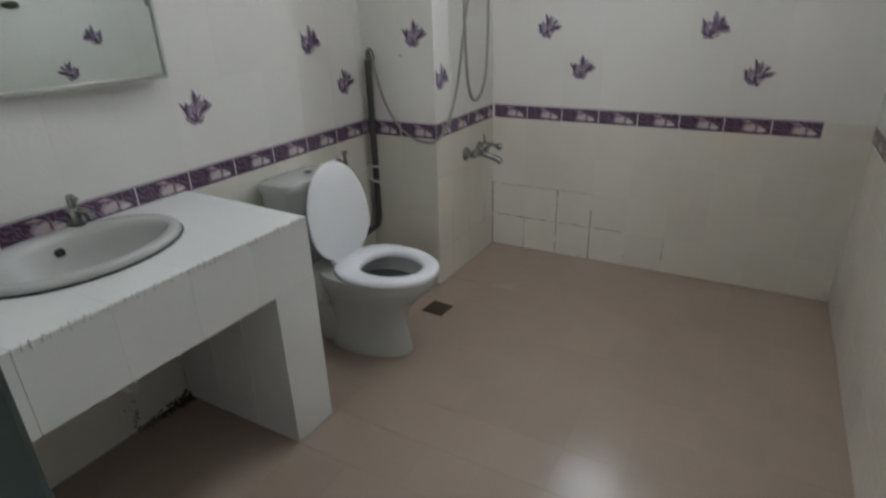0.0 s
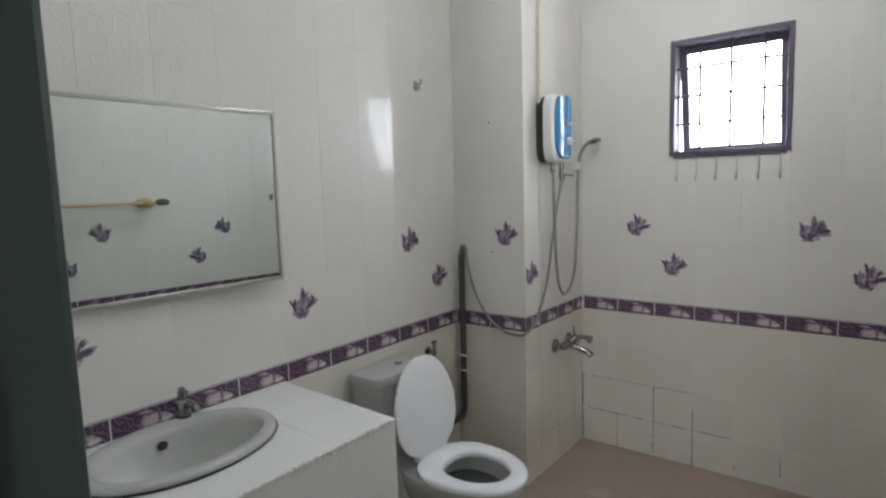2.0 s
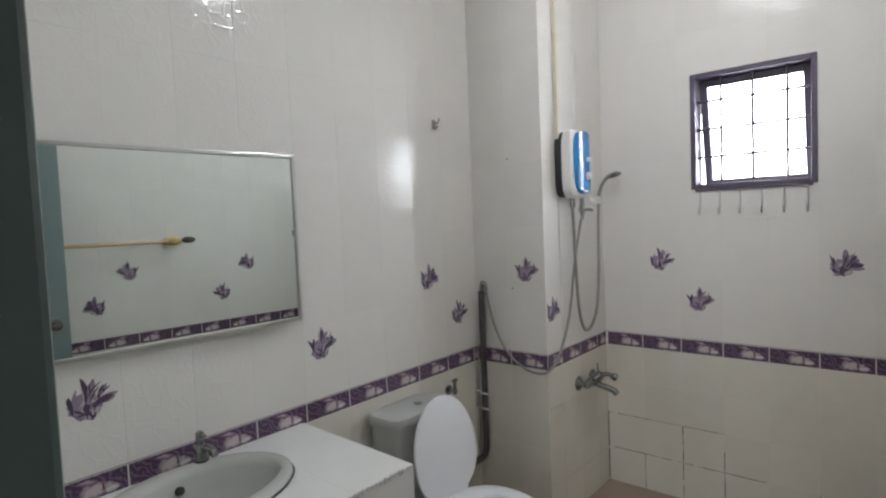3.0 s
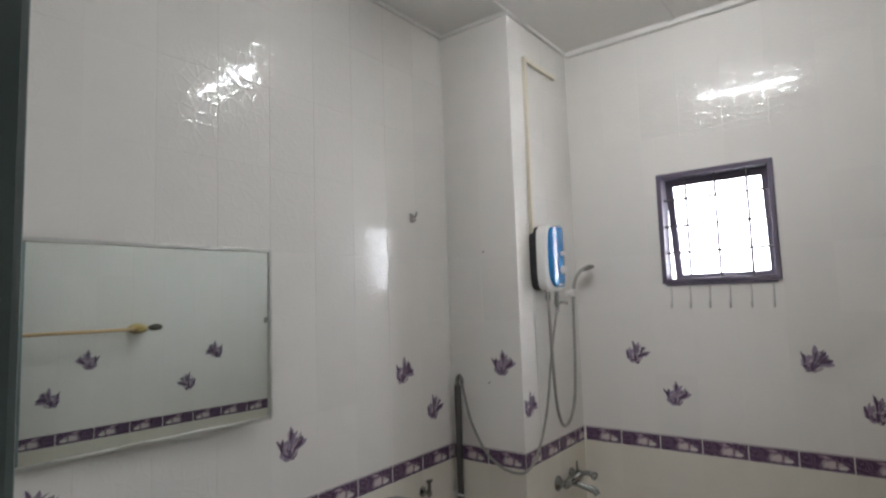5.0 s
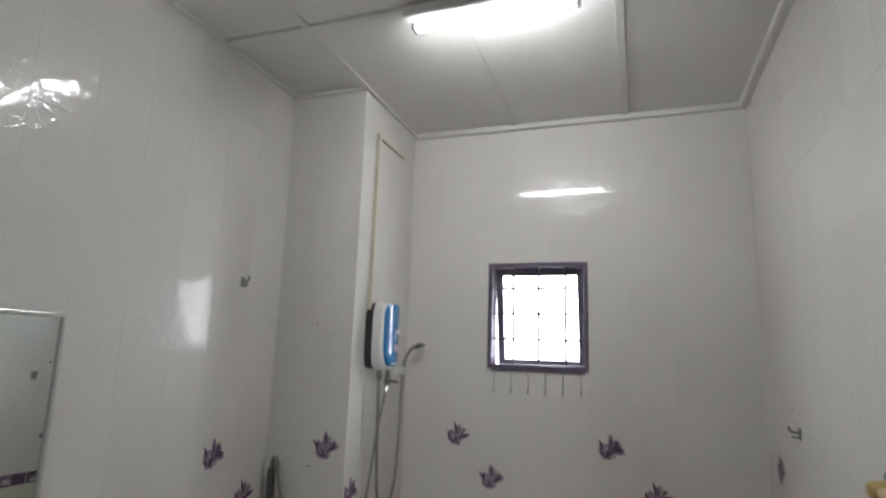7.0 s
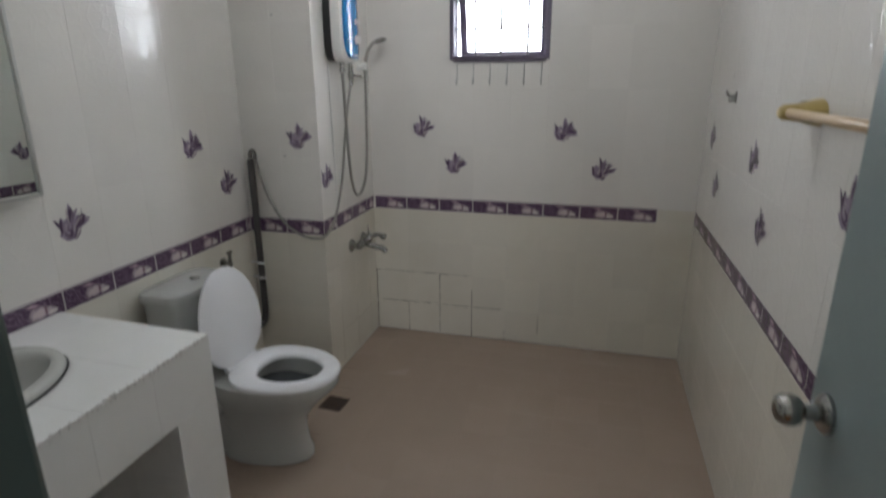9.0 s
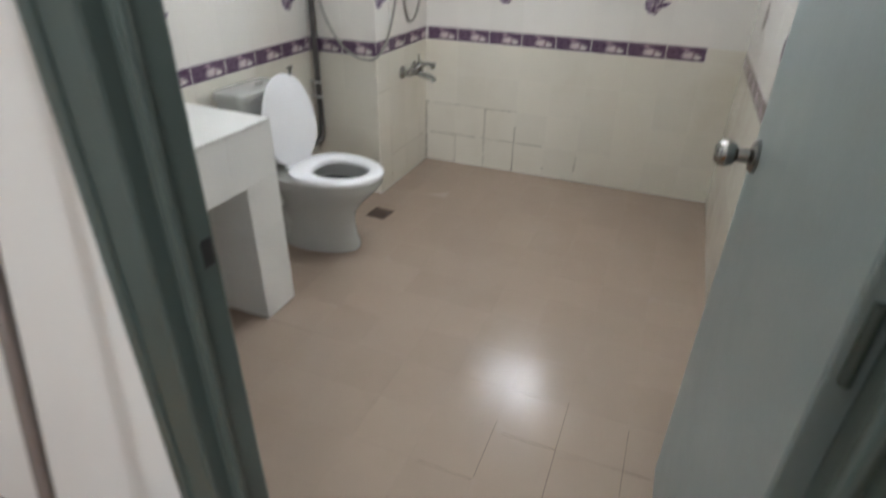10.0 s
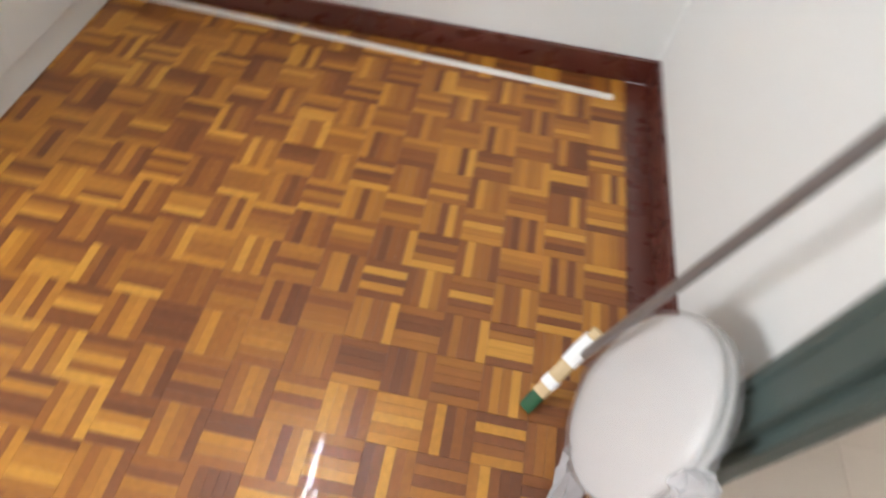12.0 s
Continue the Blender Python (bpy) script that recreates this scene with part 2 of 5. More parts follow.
def parquet(name, by_object):
    m = bpy.data.materials.new(name)
    m.use_nodes = True
    N, L = m.node_tree.nodes, m.node_tree.links
    p = N["Principled BSDF"]
    src = N.new("ShaderNodeObjectInfo").outputs["Random"] if by_object else N.new("ShaderNodeNewGeometry").outputs["Random Per Island"]
    ramp = N.new("ShaderNodeValToRGB")
    e = ramp.color_ramp.elements
    e[0].position, e[0].color = 0.0, (0.150, 0.044, 0.013, 1)
    e[1].position, e[1].color = 1.0, (0.60, 0.29, 0.042, 1)
    for pos, c in ((0.22, (0.21, 0.066, 0.016, 1)), (0.45, (0.29, 0.098, 0.016, 1)), (0.70, (0.39, 0.150, 0.020, 1)), (0.86, (0.50, 0.212, 0.026, 1))):
        n = e.new(pos)
        n.color = c
    L.new(src, ramp.inputs[0])
    tc = N.new("ShaderNodeTexCoord")
    mp = N.new("ShaderNodeMapping")
    mp.inputs["Scale"].default_value = (9, 160, 60) if by_object else (60, 60, 60)
    L.new(tc.outputs["Object"], mp.inputs[0])
    grain = N.new("ShaderNodeTexNoise")
    grain.inputs["Scale"].default_value, grain.inputs["Detail"].default_value = 1.0, 5.0
    L.new(mp.outputs[0], grain.inputs["Vector"])
    rng = N.new("ShaderNodeMapRange")
    rng.inputs[3].default_value, rng.inputs[4].default_value = 0.72, 1.28
    L.new(grain.outputs["Fac"], rng.inputs[0])
    mix = N.new("ShaderNodeMix")
    mix.data_type, mix.blend_type = "RGBA", "MULTIPLY"
    mix.inputs[0].default_value = 1.0
    L.new(ramp.outputs[0], mix.inputs[6])
    L.new(rng.outputs[0], mix.inputs[7])
    L.new(mix.outputs[2], p.inputs["Base Color"])
    p.inputs["Roughness"].default_value = 0.34
    p.inputs["Coat Weight"].default_value = 0.15
    return m


def border_material():
    """Purple border tile with a pale blossom and dark streaks, in the tile's own coordinates."""
    m = bpy.data.materials.new("purple_blossom_border")
    m.use_nodes = True
    N, L = m.node_tree.nodes, m.node_tree.links
    p = N["Principled BSDF"]
    p.inputs["Roughness"].default_value = 0.14
    tc = N.new("ShaderNodeTexCoord")
    warp = N.new("ShaderNodeTexNoise")
    warp.inputs["Scale"].default_value, warp.inputs["Detail"].default_value = 34.0, 3.0
    L.new(tc.outputs["Object"], warp.inputs["Vector"])
    off = N.new("ShaderNodeVectorMath")
    off.operation = "SUBTRACT"
    off.inputs[1].default_value = (0.5, 0.5, 0.5)
    L.new(warp.outputs["Color"], off.inputs[0])
    sc = N.new("ShaderNodeVectorMath")
    sc.operation = "SCALE"
    sc.inputs[3].default_value = 0.045
    L.new(off.outputs[0], sc.inputs[0])
    add = N.new("ShaderNodeVectorMath")
    L.new(tc.outputs["Object"], add.inputs[0])
    L.new(sc.outputs[0], add.inputs[1])

    def blob(cx, cz, sx, sz, hard):
        mp = N.new("ShaderNodeMapping")
        mp.inputs["Location"].default_value = (-cx / sx, 0, -cz / sz)
        mp.inputs["Scale"].default_value = (1 / sx, 0, 1 / sz)
        L.new(add.outputs[0], mp.inputs[0])
        ln = N.new("ShaderNodeVectorMath")
        ln.operation = "LENGTH"
        L.new(mp.outputs[0], ln.inputs[0])
        r = N.new("ShaderNodeMapRange")
        r.inputs[1].default_value, r.inputs[2].default_value = 1.0, 1.0 - hard
        L.new(ln.outputs["Value"], r.inputs[0])
        return r.outputs[0]

    def over(base, color, fac):
        mx = N.new("ShaderNodeMix")
        mx.data_type = "RGBA"
        if isinstance(base, tuple):
            mx.inputs[6].default_value = (*base, 1)
        else:
            L.new(base, mx.inputs[6])
        mx.inputs[7].default_value = (*color, 1)
        L.new(fac, mx.inputs[0])
        return mx.outputs[2]

    st = N.new("ShaderNodeTexWave")
    st.inputs["Scale"].default_value, st.inputs["Distortion"].default_value, st.inputs["Detail"].default_value = 26.0, 3.0, 2.0
    st.bands_direction = "DIAGONAL"
    L.new(add.outputs[0], st.inputs["Vector"])
    rs = N.new("ShaderNodeMapRange")
    rs.inputs[1].default_value, rs.inputs[2].default_value, rs.inputs[4].default_value = 0.45, 0.9, 0.55
    L.new(st.outputs["Fac"], rs.inputs[0])
    c = over((0.094, 0.054, 0.100), (0.27, 0.20, 0.275), rs.outputs[0])
    c = over(c, (0.60, 0.50, 0.52), blob(0.020, -0.004, 0.046, 0.022, 0.6))
    c = over(c, (0.70, 0.64, 0.62), blob(0.058, -0.014, 0.020, 0.016, 0.5))
    c = over(c, (0.16, 0.06, 0.10), blob(0.040, -0.002, 0.008, 0.014, 0.6))
    c = over(c, (0.50, 0.36, 0.42), blob(-0.005, 0.022, 0.03, 0.006, 0.6))
    L.new(c, p.inputs["Base Color"])
    return m


M_PARQ_ONE = parquet("parquet_finger", True)
M_PARQ_FAR = parquet("parquet_fingers_far", False)
M_BORDER = border_material()
M_LINE = material("lilac_border_edge", (0.33, 0.24, 0.31), 0.2, vary=0.08)
M_PETAL_A = material("deep_purple_print", (0.115, 0.078, 0.128), 0.15, vary=0.35, scale=60)
M_PETAL_B = material("lilac_print", (0.31, 0.25, 0.33), 0.15, vary=0.3, scale=60)
M_PETAL_C = material("pale_pink_print", (0.52, 0.45, 0.46), 0.15, vary=0.2, scale=60)

# ---- plan ----
XR, YF, YB, ZC = 2.205, 1.378, 4.25, 2.985   # bathroom: right wall, door wall, window wall, ceiling
CX, CY = 0.412, 3.59                        # the column in the far corner
BX1, BY0, BW = 3.7, -2.6, 1.327              # bedroom: far side, near side, its face of the door wall
DX0, DX1, DZ = 1.357, 2.090, 2.04           # door opening
WX0, WX1, WZ0, WZ1 = 0.885, 1.417, 1.620, 2.188

G = 0.0007                                  # joints lie this deep
wall_west = solid("wall_west", boxes((-0.15, -G, YF - 0.04, YB + 0.15, 0, 3.1)), M_GROUT, "ivory tiled bathroom wall behind the vanity", "wall", "structure")
wall_east = solid("wall_east", boxes((XR + G, XR + 0.15, YF - 0.04, YB + 0.15, 0, 3.1)), M_GROUT, "ivory tiled bathroom wall with towel rail", "wall", "structure")
wall_north = solid("wall_north", boxes((-G, WX0, YB + G, YB + 0.15, 0, 3.1), (WX1, XR + G, YB + G, YB + 0.15, 0, 3.1), (WX0, WX1, YB + G, YB + 0.15, 0, WZ0), (WX0, WX1, YB + G, YB + 0.15, WZ1, 3.1)), M_GROUT, "ivory tiled bathroom wall with a small window", "wall", "structure")
wall_column = solid("wall_column", boxes((-G / 2, CX - G, CY + G, YB + G / 2, 0, 3.05)), M_GROUT, "ivory tiled boxed-in corner column", "column", "structure")
wall_door = solid("wall_door", boxes((-0.15, DX0 - 0.10, BW, YF, 0, 3.1), (DX1 + 0.10, BX1 + 0.15, BW, YF, 0, 3.1), (DX0 - 0.10, DX1 + 0.10, BW, YF, DZ + 0.10, 3.1)), M_WALL, "white painted wall with the bathroom door opening", "wall", "structure")
wall_bedroom_west = solid("wall_bedroom_west", boxes((-0.15, 0.0, BY0 - 0.15, BW, 0, 3.1)), M_WALL, "plain white painted bedroom wall", "wall", "structure")
# the opening in the south wall is unseen, added to let the fill lamp in
wall_bedroom_south = solid("wall_bedroom_south", boxes((-0.15, 2.75, BY0 - 0.15, BY0, 0, 3.1), (3.55, BX1 + 0.15, BY0 - 0.15, BY0, 0, 3.1), (2.75, 3.55, BY0 - 0.15, BY0, 0, 0.9), (2.75, 3.55, BY0 - 0.15, BY0, 2.2, 3.1)), M_WALL, "plain white painted bedroom wall with an added opening for the fill lamp", "wall", "structure")
wall_bedroom_east = solid("wall_bedroom_east", boxes((BX1, BX1 + 0.15, BY0, BW, 0, 3.1)), M_WALL, "plain white painted bedroom wall", "wall", "structure")
floor = solid("floor", boxes((-0.15, XR + 0.15, 1.374, YB + 0.15, -0.12, -0.0008)), M_FGROUT, "brown tiled bathroom floor", "floor", "structure")
floor_bedroom = solid("floor_bedroom", boxes((-0.15, BX1 + 0.15, BY0 - 0.15, 1.235, -0.12, -0.002)), M_UNDER, "mosaic parquet bedroom floor", "floor", "structure")
ground = solid("ground", boxes((-80, 80, -80, 80, -3.3, -3.2)), M_FGROUT, "plain ground far below the window", "ground", "structure")
ceiling = solid("ceiling", boxes((-0.15, XR + 0.15, YF - 0.04, YB + 0.15, ZC, 3.1)), M_CEIL, "off-white board ceiling with battens", "ceiling", "structure")
ceiling_bedroom = solid("ceiling_bedroom", boxes((-0.15, BX1 + 0.15, BY0 - 0.15, BW, ZC, 3.1)), M_CEIL, "off-white bedroom ceiling", "ceiling", "structure")
sill = solid("threshold", boxes((DX0 - 0.02, DX1 + 0.02, 1.235, 1.373, -0.1, 0.004), bevel=0.003), M_SILL, "dark wooden door threshold", "threshold", "structure")
backdrop = solid("backdrop", boxes((-1.2, 3.4, 5.6, 5.62, 0.4, 4.2)), M_SKY, "white overcast glare outside the window", "sky", "structure")

plank = boxes((0.016, DX0 - 0.02, 1.236, BW - 0.004, -0.02, 0.0), bevel=0.0015)
plank = part("border_plank", plank, M_SKIRT, floor_bedroom, "dark red border plank")
# skirting of the bedroom
bm = boxes((0.0, 0.016, BY0, BW, 0.0, 0.094), bevel=0.003)
solid("baseboard", bm, M_SKIRT, "dark red varnished wooden skirting", "baseboard", "structure")
bm = boxes((0.016, DX0 - 0.115, BW - 0.016, BW, 0.0, 0.094), bevel=0.003)
solid("baseboard", bm, M_SKIRT, "dark red varnished wooden skirting", "baseboard", "structure")

# ceiling battens and cornices, one trim each
for r in ((CX - 0.018, CX + 0.018, YF, CY, ZC - 0.010, ZC), (1.008, 1.044, YF, YB, ZC - 0.010, ZC), (1.605, 1.641, YF, YB, ZC - 0.010, ZC),
          (0.0, XR, 3.027, 3.063, ZC - 0.012, ZC)):
    solid("trim", boxes(r, bevel=0.003), M_BATTEN, "off-white painted ceiling batten", "batten", "structure", group="ceiling battens")
for r in ((0.0, 0.018, YF, CY, ZC - 0.020, ZC), (0.0, CX + 0.02, CY - 0.02, CY, ZC - 0.02, ZC), (CX, CX + 0.02, CY, YB, ZC - 0.02, ZC),
          (CX + 0.02, XR, YB - 0.032, YB, ZC - 0.032, ZC), (XR - 0.035, XR, YF, YB - 0.032, ZC - 0.035, ZC)):
    solid("trim", boxes(r, bevel=0.005), M_BATTEN, "off-white painted cornice strip", "cornice", "structure", group="cornice strips")


# ---- door frame and door ----
def door_frame():
    top = thing("door_frame", (DX0, 1.37, 0), "dark green gloss-painted wooden door frame with a strike hole", "door frame", kind="structure")
    for name, s, x in (("jamb", -1, DX0), ("jamb", 1, DX1)):
        bm = bmesh.new()

        def b(x0, x1, y0, y1):
            a, c = sorted((x + s * x0, x + s * x1))
            box(bm, a, c, y0, y1, 0.0, DZ + 0.10, bevel=0.006)
        b(0.0, 0.090, 1.318, 1.383)
        part(name, bm, M_GREEN, top)
        bm = bmesh.new()
        b(0.012, 0.094, 1.287, 1.3265)
        b(0.066, 0.090, 1.282, 1.290)
        part("architrave", bm, M_GREEN, top)
        bm = bmesh.new()
        b(-0.010, 0.002, 1.3170, 1.3300)
        part("stop", bm, M_GREEN, top)
    part("head", boxes((DX0 + 0.001, DX1 - 0.001, 1.322, 1.383, DZ, DZ + 0.10), bevel=0.004), M_GREEN, top)
    bm = bmesh.new()
    box(bm, DX0 - 0.012, DX0 + 0.0015, 1.355, 1.376, 0.980, 1.022, bevel=0.003)
    part("strike_hole", bm, M_BLACK, top, "dark rectangular strike hole")


door_frame()


def door():
    x0, x1, y0, y1 = 2.062, 2.098, 1.388, 2.150
    top = thing("door_1", (2.096, 1.39, 0.0), "open grey-green painted flush door with a round steel knob", "door", kind="structure")
    part("leaf", boxes((x0, x1, y0, y1, 0.012, 2.03), bevel=0.003), M_DOOR, top)
    for s, x in ((-1, x0), (1, x1)):
        k = 1.0 if s < 0 else 0.85
        rose = bmesh.new()
        turned(rose, (x, 2.078, 1.002), (x + s * 0.016, 2.078, 1.002), [(0, 0.033), (0.4, 0.033), (0.8, 0.026), (1, 0.016)], 24)
        rose = part("rose", rose, M_CHROME, top, smooth=40)
        knob = bmesh.new()
        turned(knob, (x + s * 0.012, 2.078, 1.002), (x + s * 0.077 * k, 2.078, 1.002), [(0, 0.014), (0.35, 0.013), (0.45, 0.022), (0.6, 0.0265), (0.8, 0.026), (0.95, 0.020), (1, 0.013)], 24)
        part("knob", knob, M_CHROME, top, "round brushed steel knob", smooth=50)
    for z in (0.25, 1.02, 1.82):
        bm = bmesh.new()
        rod(bm, (2.080, 1.3865, z), (2.080, 1.3865, z + 0.09), 0.006)
        part("hinge", bm, M_GREEN, top)


door()


# ---- window ----
def window():
    top = thing("window_1", (1.15, YB + 0.05, WZ0), "small side-hung window with a dark violet-brown frame and welded grille, ajar", "window", kind="structure")
    def ring(x0, x1, z0, z1, w, y0, y1, bev=0.003):
        bm = bmesh.new()
        box(bm, x0, x0 + w, y0, y1, z0, z1, bevel=bev)
        box(bm, x1 - w, x1, y0, y1, z0, z1, bevel=bev)
        box(bm, x0 + w, x1 - w, y0, y1, z0, z0 + w, bevel=bev)
        box(bm, x0 + w, x1 - w, y0, y1, z1 - w, z1, bevel=bev)
        return bm
    part("window_frame", ring(WX0, WX1, WZ0, WZ1, 0.024, YB - 0.006, YB + 0.10), M_WINFRAME, top)
    # the top-hung sash stands a little open, its foot swung out
    hung = Matrix.Translation((0, YB + 0.075, WZ1 - 0.026)) @ Matrix.Rotation(radians(10.5), 4, "X") @ Matrix.Translation((0, -YB - 0.075, 0.026 - WZ1))
    sash = ring(WX0 + 0.026, WX1 - 0.026, WZ0 + 0.006, WZ1 - 0.026, 0.036, YB + 0.06, YB + 0.09)
    bmesh.ops.transform(sash, verts=sash.verts, matrix=hung)
    sash = part("sash", sash, M_WINFRAME, top)
    clear = bpy.data.materials.new("window_glass")
    clear.use_nodes = True
    p = clear.node_tree.nodes["Principled BSDF"]
    p.inputs["Roughness"].default_value, p.inputs["Transmission Weight"].default_value, p.inputs["IOR"].default_value = 0.02, 1.0, 1.45
    pane = boxes((WX0 + 0.055, WX1 - 0.055, YB + 0.073, YB + 0.077, WZ0 + 0.040, WZ1 - 0.055))
    bmesh.ops.transform(pane, verts=pane.verts, matrix=hung)
    pane = part("pane", pane, clear, sash, "clear window glass")
    pane.visible_shadow = False
    # welded grille
    for i, x in enumerate((1.018, 1.156, 1.298)):
        bm = bmesh.new()
        rod(bm, (x, YB + 0.035, WZ0 + 0.02), (x, YB + 0.035, WZ1 - 0.02), 0.0068, 8)
        part("grille_bar", bm, M_GRILLE, top)
    for z in (1.778, 1.915, 2.052):
        bm = bmesh.new()
        rod(bm, (WX0 + 0.02, YB + 0.030, z), (WX1 - 0.02, YB + 0.030, z), 0.0065, 8)
        for x in (1.018, 1.156, 1.298):
            turned(bm, (x, YB + 0.026, z - 0.008), (x, YB + 0.026, z + 0.008), [(0, 0.003), (0.3, 0.0075), (0.7, 0.0075), (1, 0.003)], 8)
        part("grille_bar", bm, M_GRILLE, top)


window()

# ---- bathroom things ----
def zt(x):
    """Height of the slightly sloping vanity top."""
    return 0.790 - 0.023 * x


def vanity():
    x1, y0, y1 = 0.565, YF, 2.49
    top = thing("vanity_counter", (0.28, 2.0, 0.0), "white tiled masonry vanity counter with an open front", "counter")
    # slab with an oval cut-out for the basin: ring of quads between the cut-out and the slab's outline
    bm = bmesh.new()
    n = 48
    rows = []
    for dz in (-0.0012, -0.05):
        inner, outer = [], []
        for k in range(n):
            a = 2 * math.pi * k / n
            c, s = math.cos(a), math.sin(a)
            inner.append(Vector((BC[0] + 0.172 * c, BC[1] + 0.240 * s, 0)))
            t = min(((x1 - 0.006 - BC[0]) if c > 0 else BC[0]) / max(abs(c), 1e-6), ((y1 - 0.006 - BC[1]) if s > 0 else BC[1] - y0) / max(abs(s), 1e-6))
            outer.append(Vector((BC[0] + t * c, BC[1] + t * s, 0)))
        for r in (inner, outer):
            for q in r:
                q.z = zt(q.x) + dz
        rows.append((inner, outer))
    loft(bm, [rows[0][0], rows[0][1], rows[1][1], rows[1][0], rows[0][0]], cap0=False, cap1=False)
    bmesh.ops.remove_doubles(bm, verts=bm.verts, dist=1e-5)
    part("slab", bm, M_CGROUT, top)
    part("fascia", boxes((x1 - 0.08, x1 - 0.0012, y0, y1 - 0.006, 0.566, zt(x1) - 0.0015)), M_CGROUT, top)
    part("leg", boxes((0.0, x1 - 0.006, 2.3172, y1 - 0.0012, 0.0, zt(x1) - 0.05)), M_CGROUT, top)
    ys = [y0, 1.64, 1.845, 2.05, 2.255, y1 - 0.001]
    return top, ys


BC = (0.224, 1.985)                        # middle of the basin
counter, counter_ys = vanity()


def basin():
    top = thing("washbasin", (BC[0], BC[1], zt(BC[0])), "oval stone-grey ceramic drop-in washbasin with a raised rim", "washbasin")
    def oval(rx, ry, z, dx=0.0):
        return [Vector((BC[0] + dx + 0.95 * rx * math.cos(2 * math.pi * k / 64), BC[1] + 0.965 * ry * math.sin(2 * math.pi * k / 64), z + zt(BC[0] + dx + 0.95 * rx * math.cos(2 * math.pi * k / 64)))) for k in range(64)]
    bm = bmesh.new()
    loft(bm, [oval(0.190, 0.268, -0.06), oval(0.200, 0.282, 0.0005), oval(0.203, 0.285, 0.008), oval(0.200, 0.282, 0.017), oval(0.194, 0.275, 0.0215), oval(0.180, 0.260, 0.0225), oval(0.168, 0.248, 0.021),
              oval(0.160, 0.240, 0.017, 0.010), oval(0.152, 0.232, 0.000, 0.012), oval(0.140, 0.215, -0.04, 0.013), oval(0.115, 0.175, -0.09, 0.013), oval(0.07, 0.11, -0.125, 0.012), oval(0.022, 0.022, -0.135, 0.01)], cap0=False, cap1=False)
    part("bowl", bm, M_BASIN, top, smooth=60)
    bm = bmesh.new()
    loft(bm, [oval(0.206, 0.288, 0.0002), oval(0.2085, 0.2905, 0.0035), oval(0.199, 0.281, 0.0065)], cap0=False, cap1=False)
    part("sealant", bm, M_BLACK, top, "blackened sealant line under the rim")
    bm = bmesh.new()
    turned(bm, (BC[0] + 0.012, BC[1], zt(BC[0]) - 0.142), (BC[0] + 0.012, BC[1], zt(BC[0]) - 0.131), [(0, 0.024), (0.7, 0.024), (1, 0.018)], 24)
    part("waste", bm, M_CHROME, top, "chrome waste fitting", smooth=40)
    bm = bmesh.new()
    o = Vector((BC[0] - 0.128, BC[1] - 0.004, zt(0.1) - 0.026))
    turned(bm, o, o + Vector((0.016, 0, 0.006)), [(0, 0.0125), (0.95, 0.0125), (1, 0.010)], 20)
    part("overflow", bm, M_BLACK, top, "dark round overflow hole")
    bm = bmesh.new()
    x, y = BC[0] + 0.012, BC[1]
    tube(bm, [(x, y, 0.64), (x, y, 0.50), (x, y, 0.44), (x - 0.05, y + 0.005, 0.415), (x - 0.09, y + 0.01, 0.45), (x - 0.14, y + 0.01, 0.47), (0.0, y + 0.01, 0.47)], 0.019, 14)
    part("trap", bm, M_WHITEP, top, "white plastic trap and waste pipe", smooth=50)


basin()


def basin_tap():
    x, y, z = 0.052, 2.075, zt(0.05) + 0.020
    top = thing("basin_tap", (x, y, z), "small chrome pillar tap on the washbasin rim", "tap")
    bm = bmesh.new()
    turned(bm, (x, y, z + 0.006), (x, y, z + 0.056), [(0, 0.022), (0.1, 0.0225), (0.75, 0.021), (0.9, 0.018), (1, 0.012)], 22)
    part("body", bm, M_CHROME, top, smooth=40)
    bm = bmesh.new()
    turned(bm, (x, y, z - 0.001), (x, y, z + 0.007), [(0, 0.0245), (0.6, 0.0245), (1, 0.0225)], 22)
    part("base_ring", bm, M_BLACK, top, "black rubber base ring", smooth=40)
    bm = bmesh.new()
    tube(bm, [(x + 0.012, y + 0.004, z + 0.040), (x + 0.034, y + 0.010, z + 0.044), (x + 0.056, y + 0.014, z + 0.038), (x + 0.062, y + 0.015, z + 0.024)], 0.0105, 12)
    part("spout", bm, M_CHROME, top, smooth=50)
    bm = bmesh.new()
    turned(bm, (x, y, z + 0.052), (x, y, z + 0.094), [(0, 0.011), (0.25, 0.011), (0.35, 0.0135), (0.85, 0.0125), (1, 0.008)], 12)
    box(bm, x + 0.004, x + 0.034, y - 0.006, y + 0.006, z + 0.080, z + 0.090, bevel=0.003)
    part("handle", bm, M_CHROME, top, "short lever handle", smooth=30)


basin_tap()


def egg(x0, x1, cy, hw, z, n=40):
    """An egg outline from x0 (back, blunter) to x1 (front), half as wide as hw at its widest."""
    out = []
    for k in range(n):
        a = 2 * math.pi * k / n
        c, s = math.cos(a), math.sin(a)
        w = 1 - 0.10 * c
        pw = 2.0 if c > 0 else 2.6
        out.append(Vector(((x0 + x1) / 2 + (x1 - x0) / 2 * math.copysign(abs(c) ** (2 / pw), c), cy + hw * w * math.copysign(abs(s) ** (2 / 2.15), s), z)))
    return out


TY = 2.965


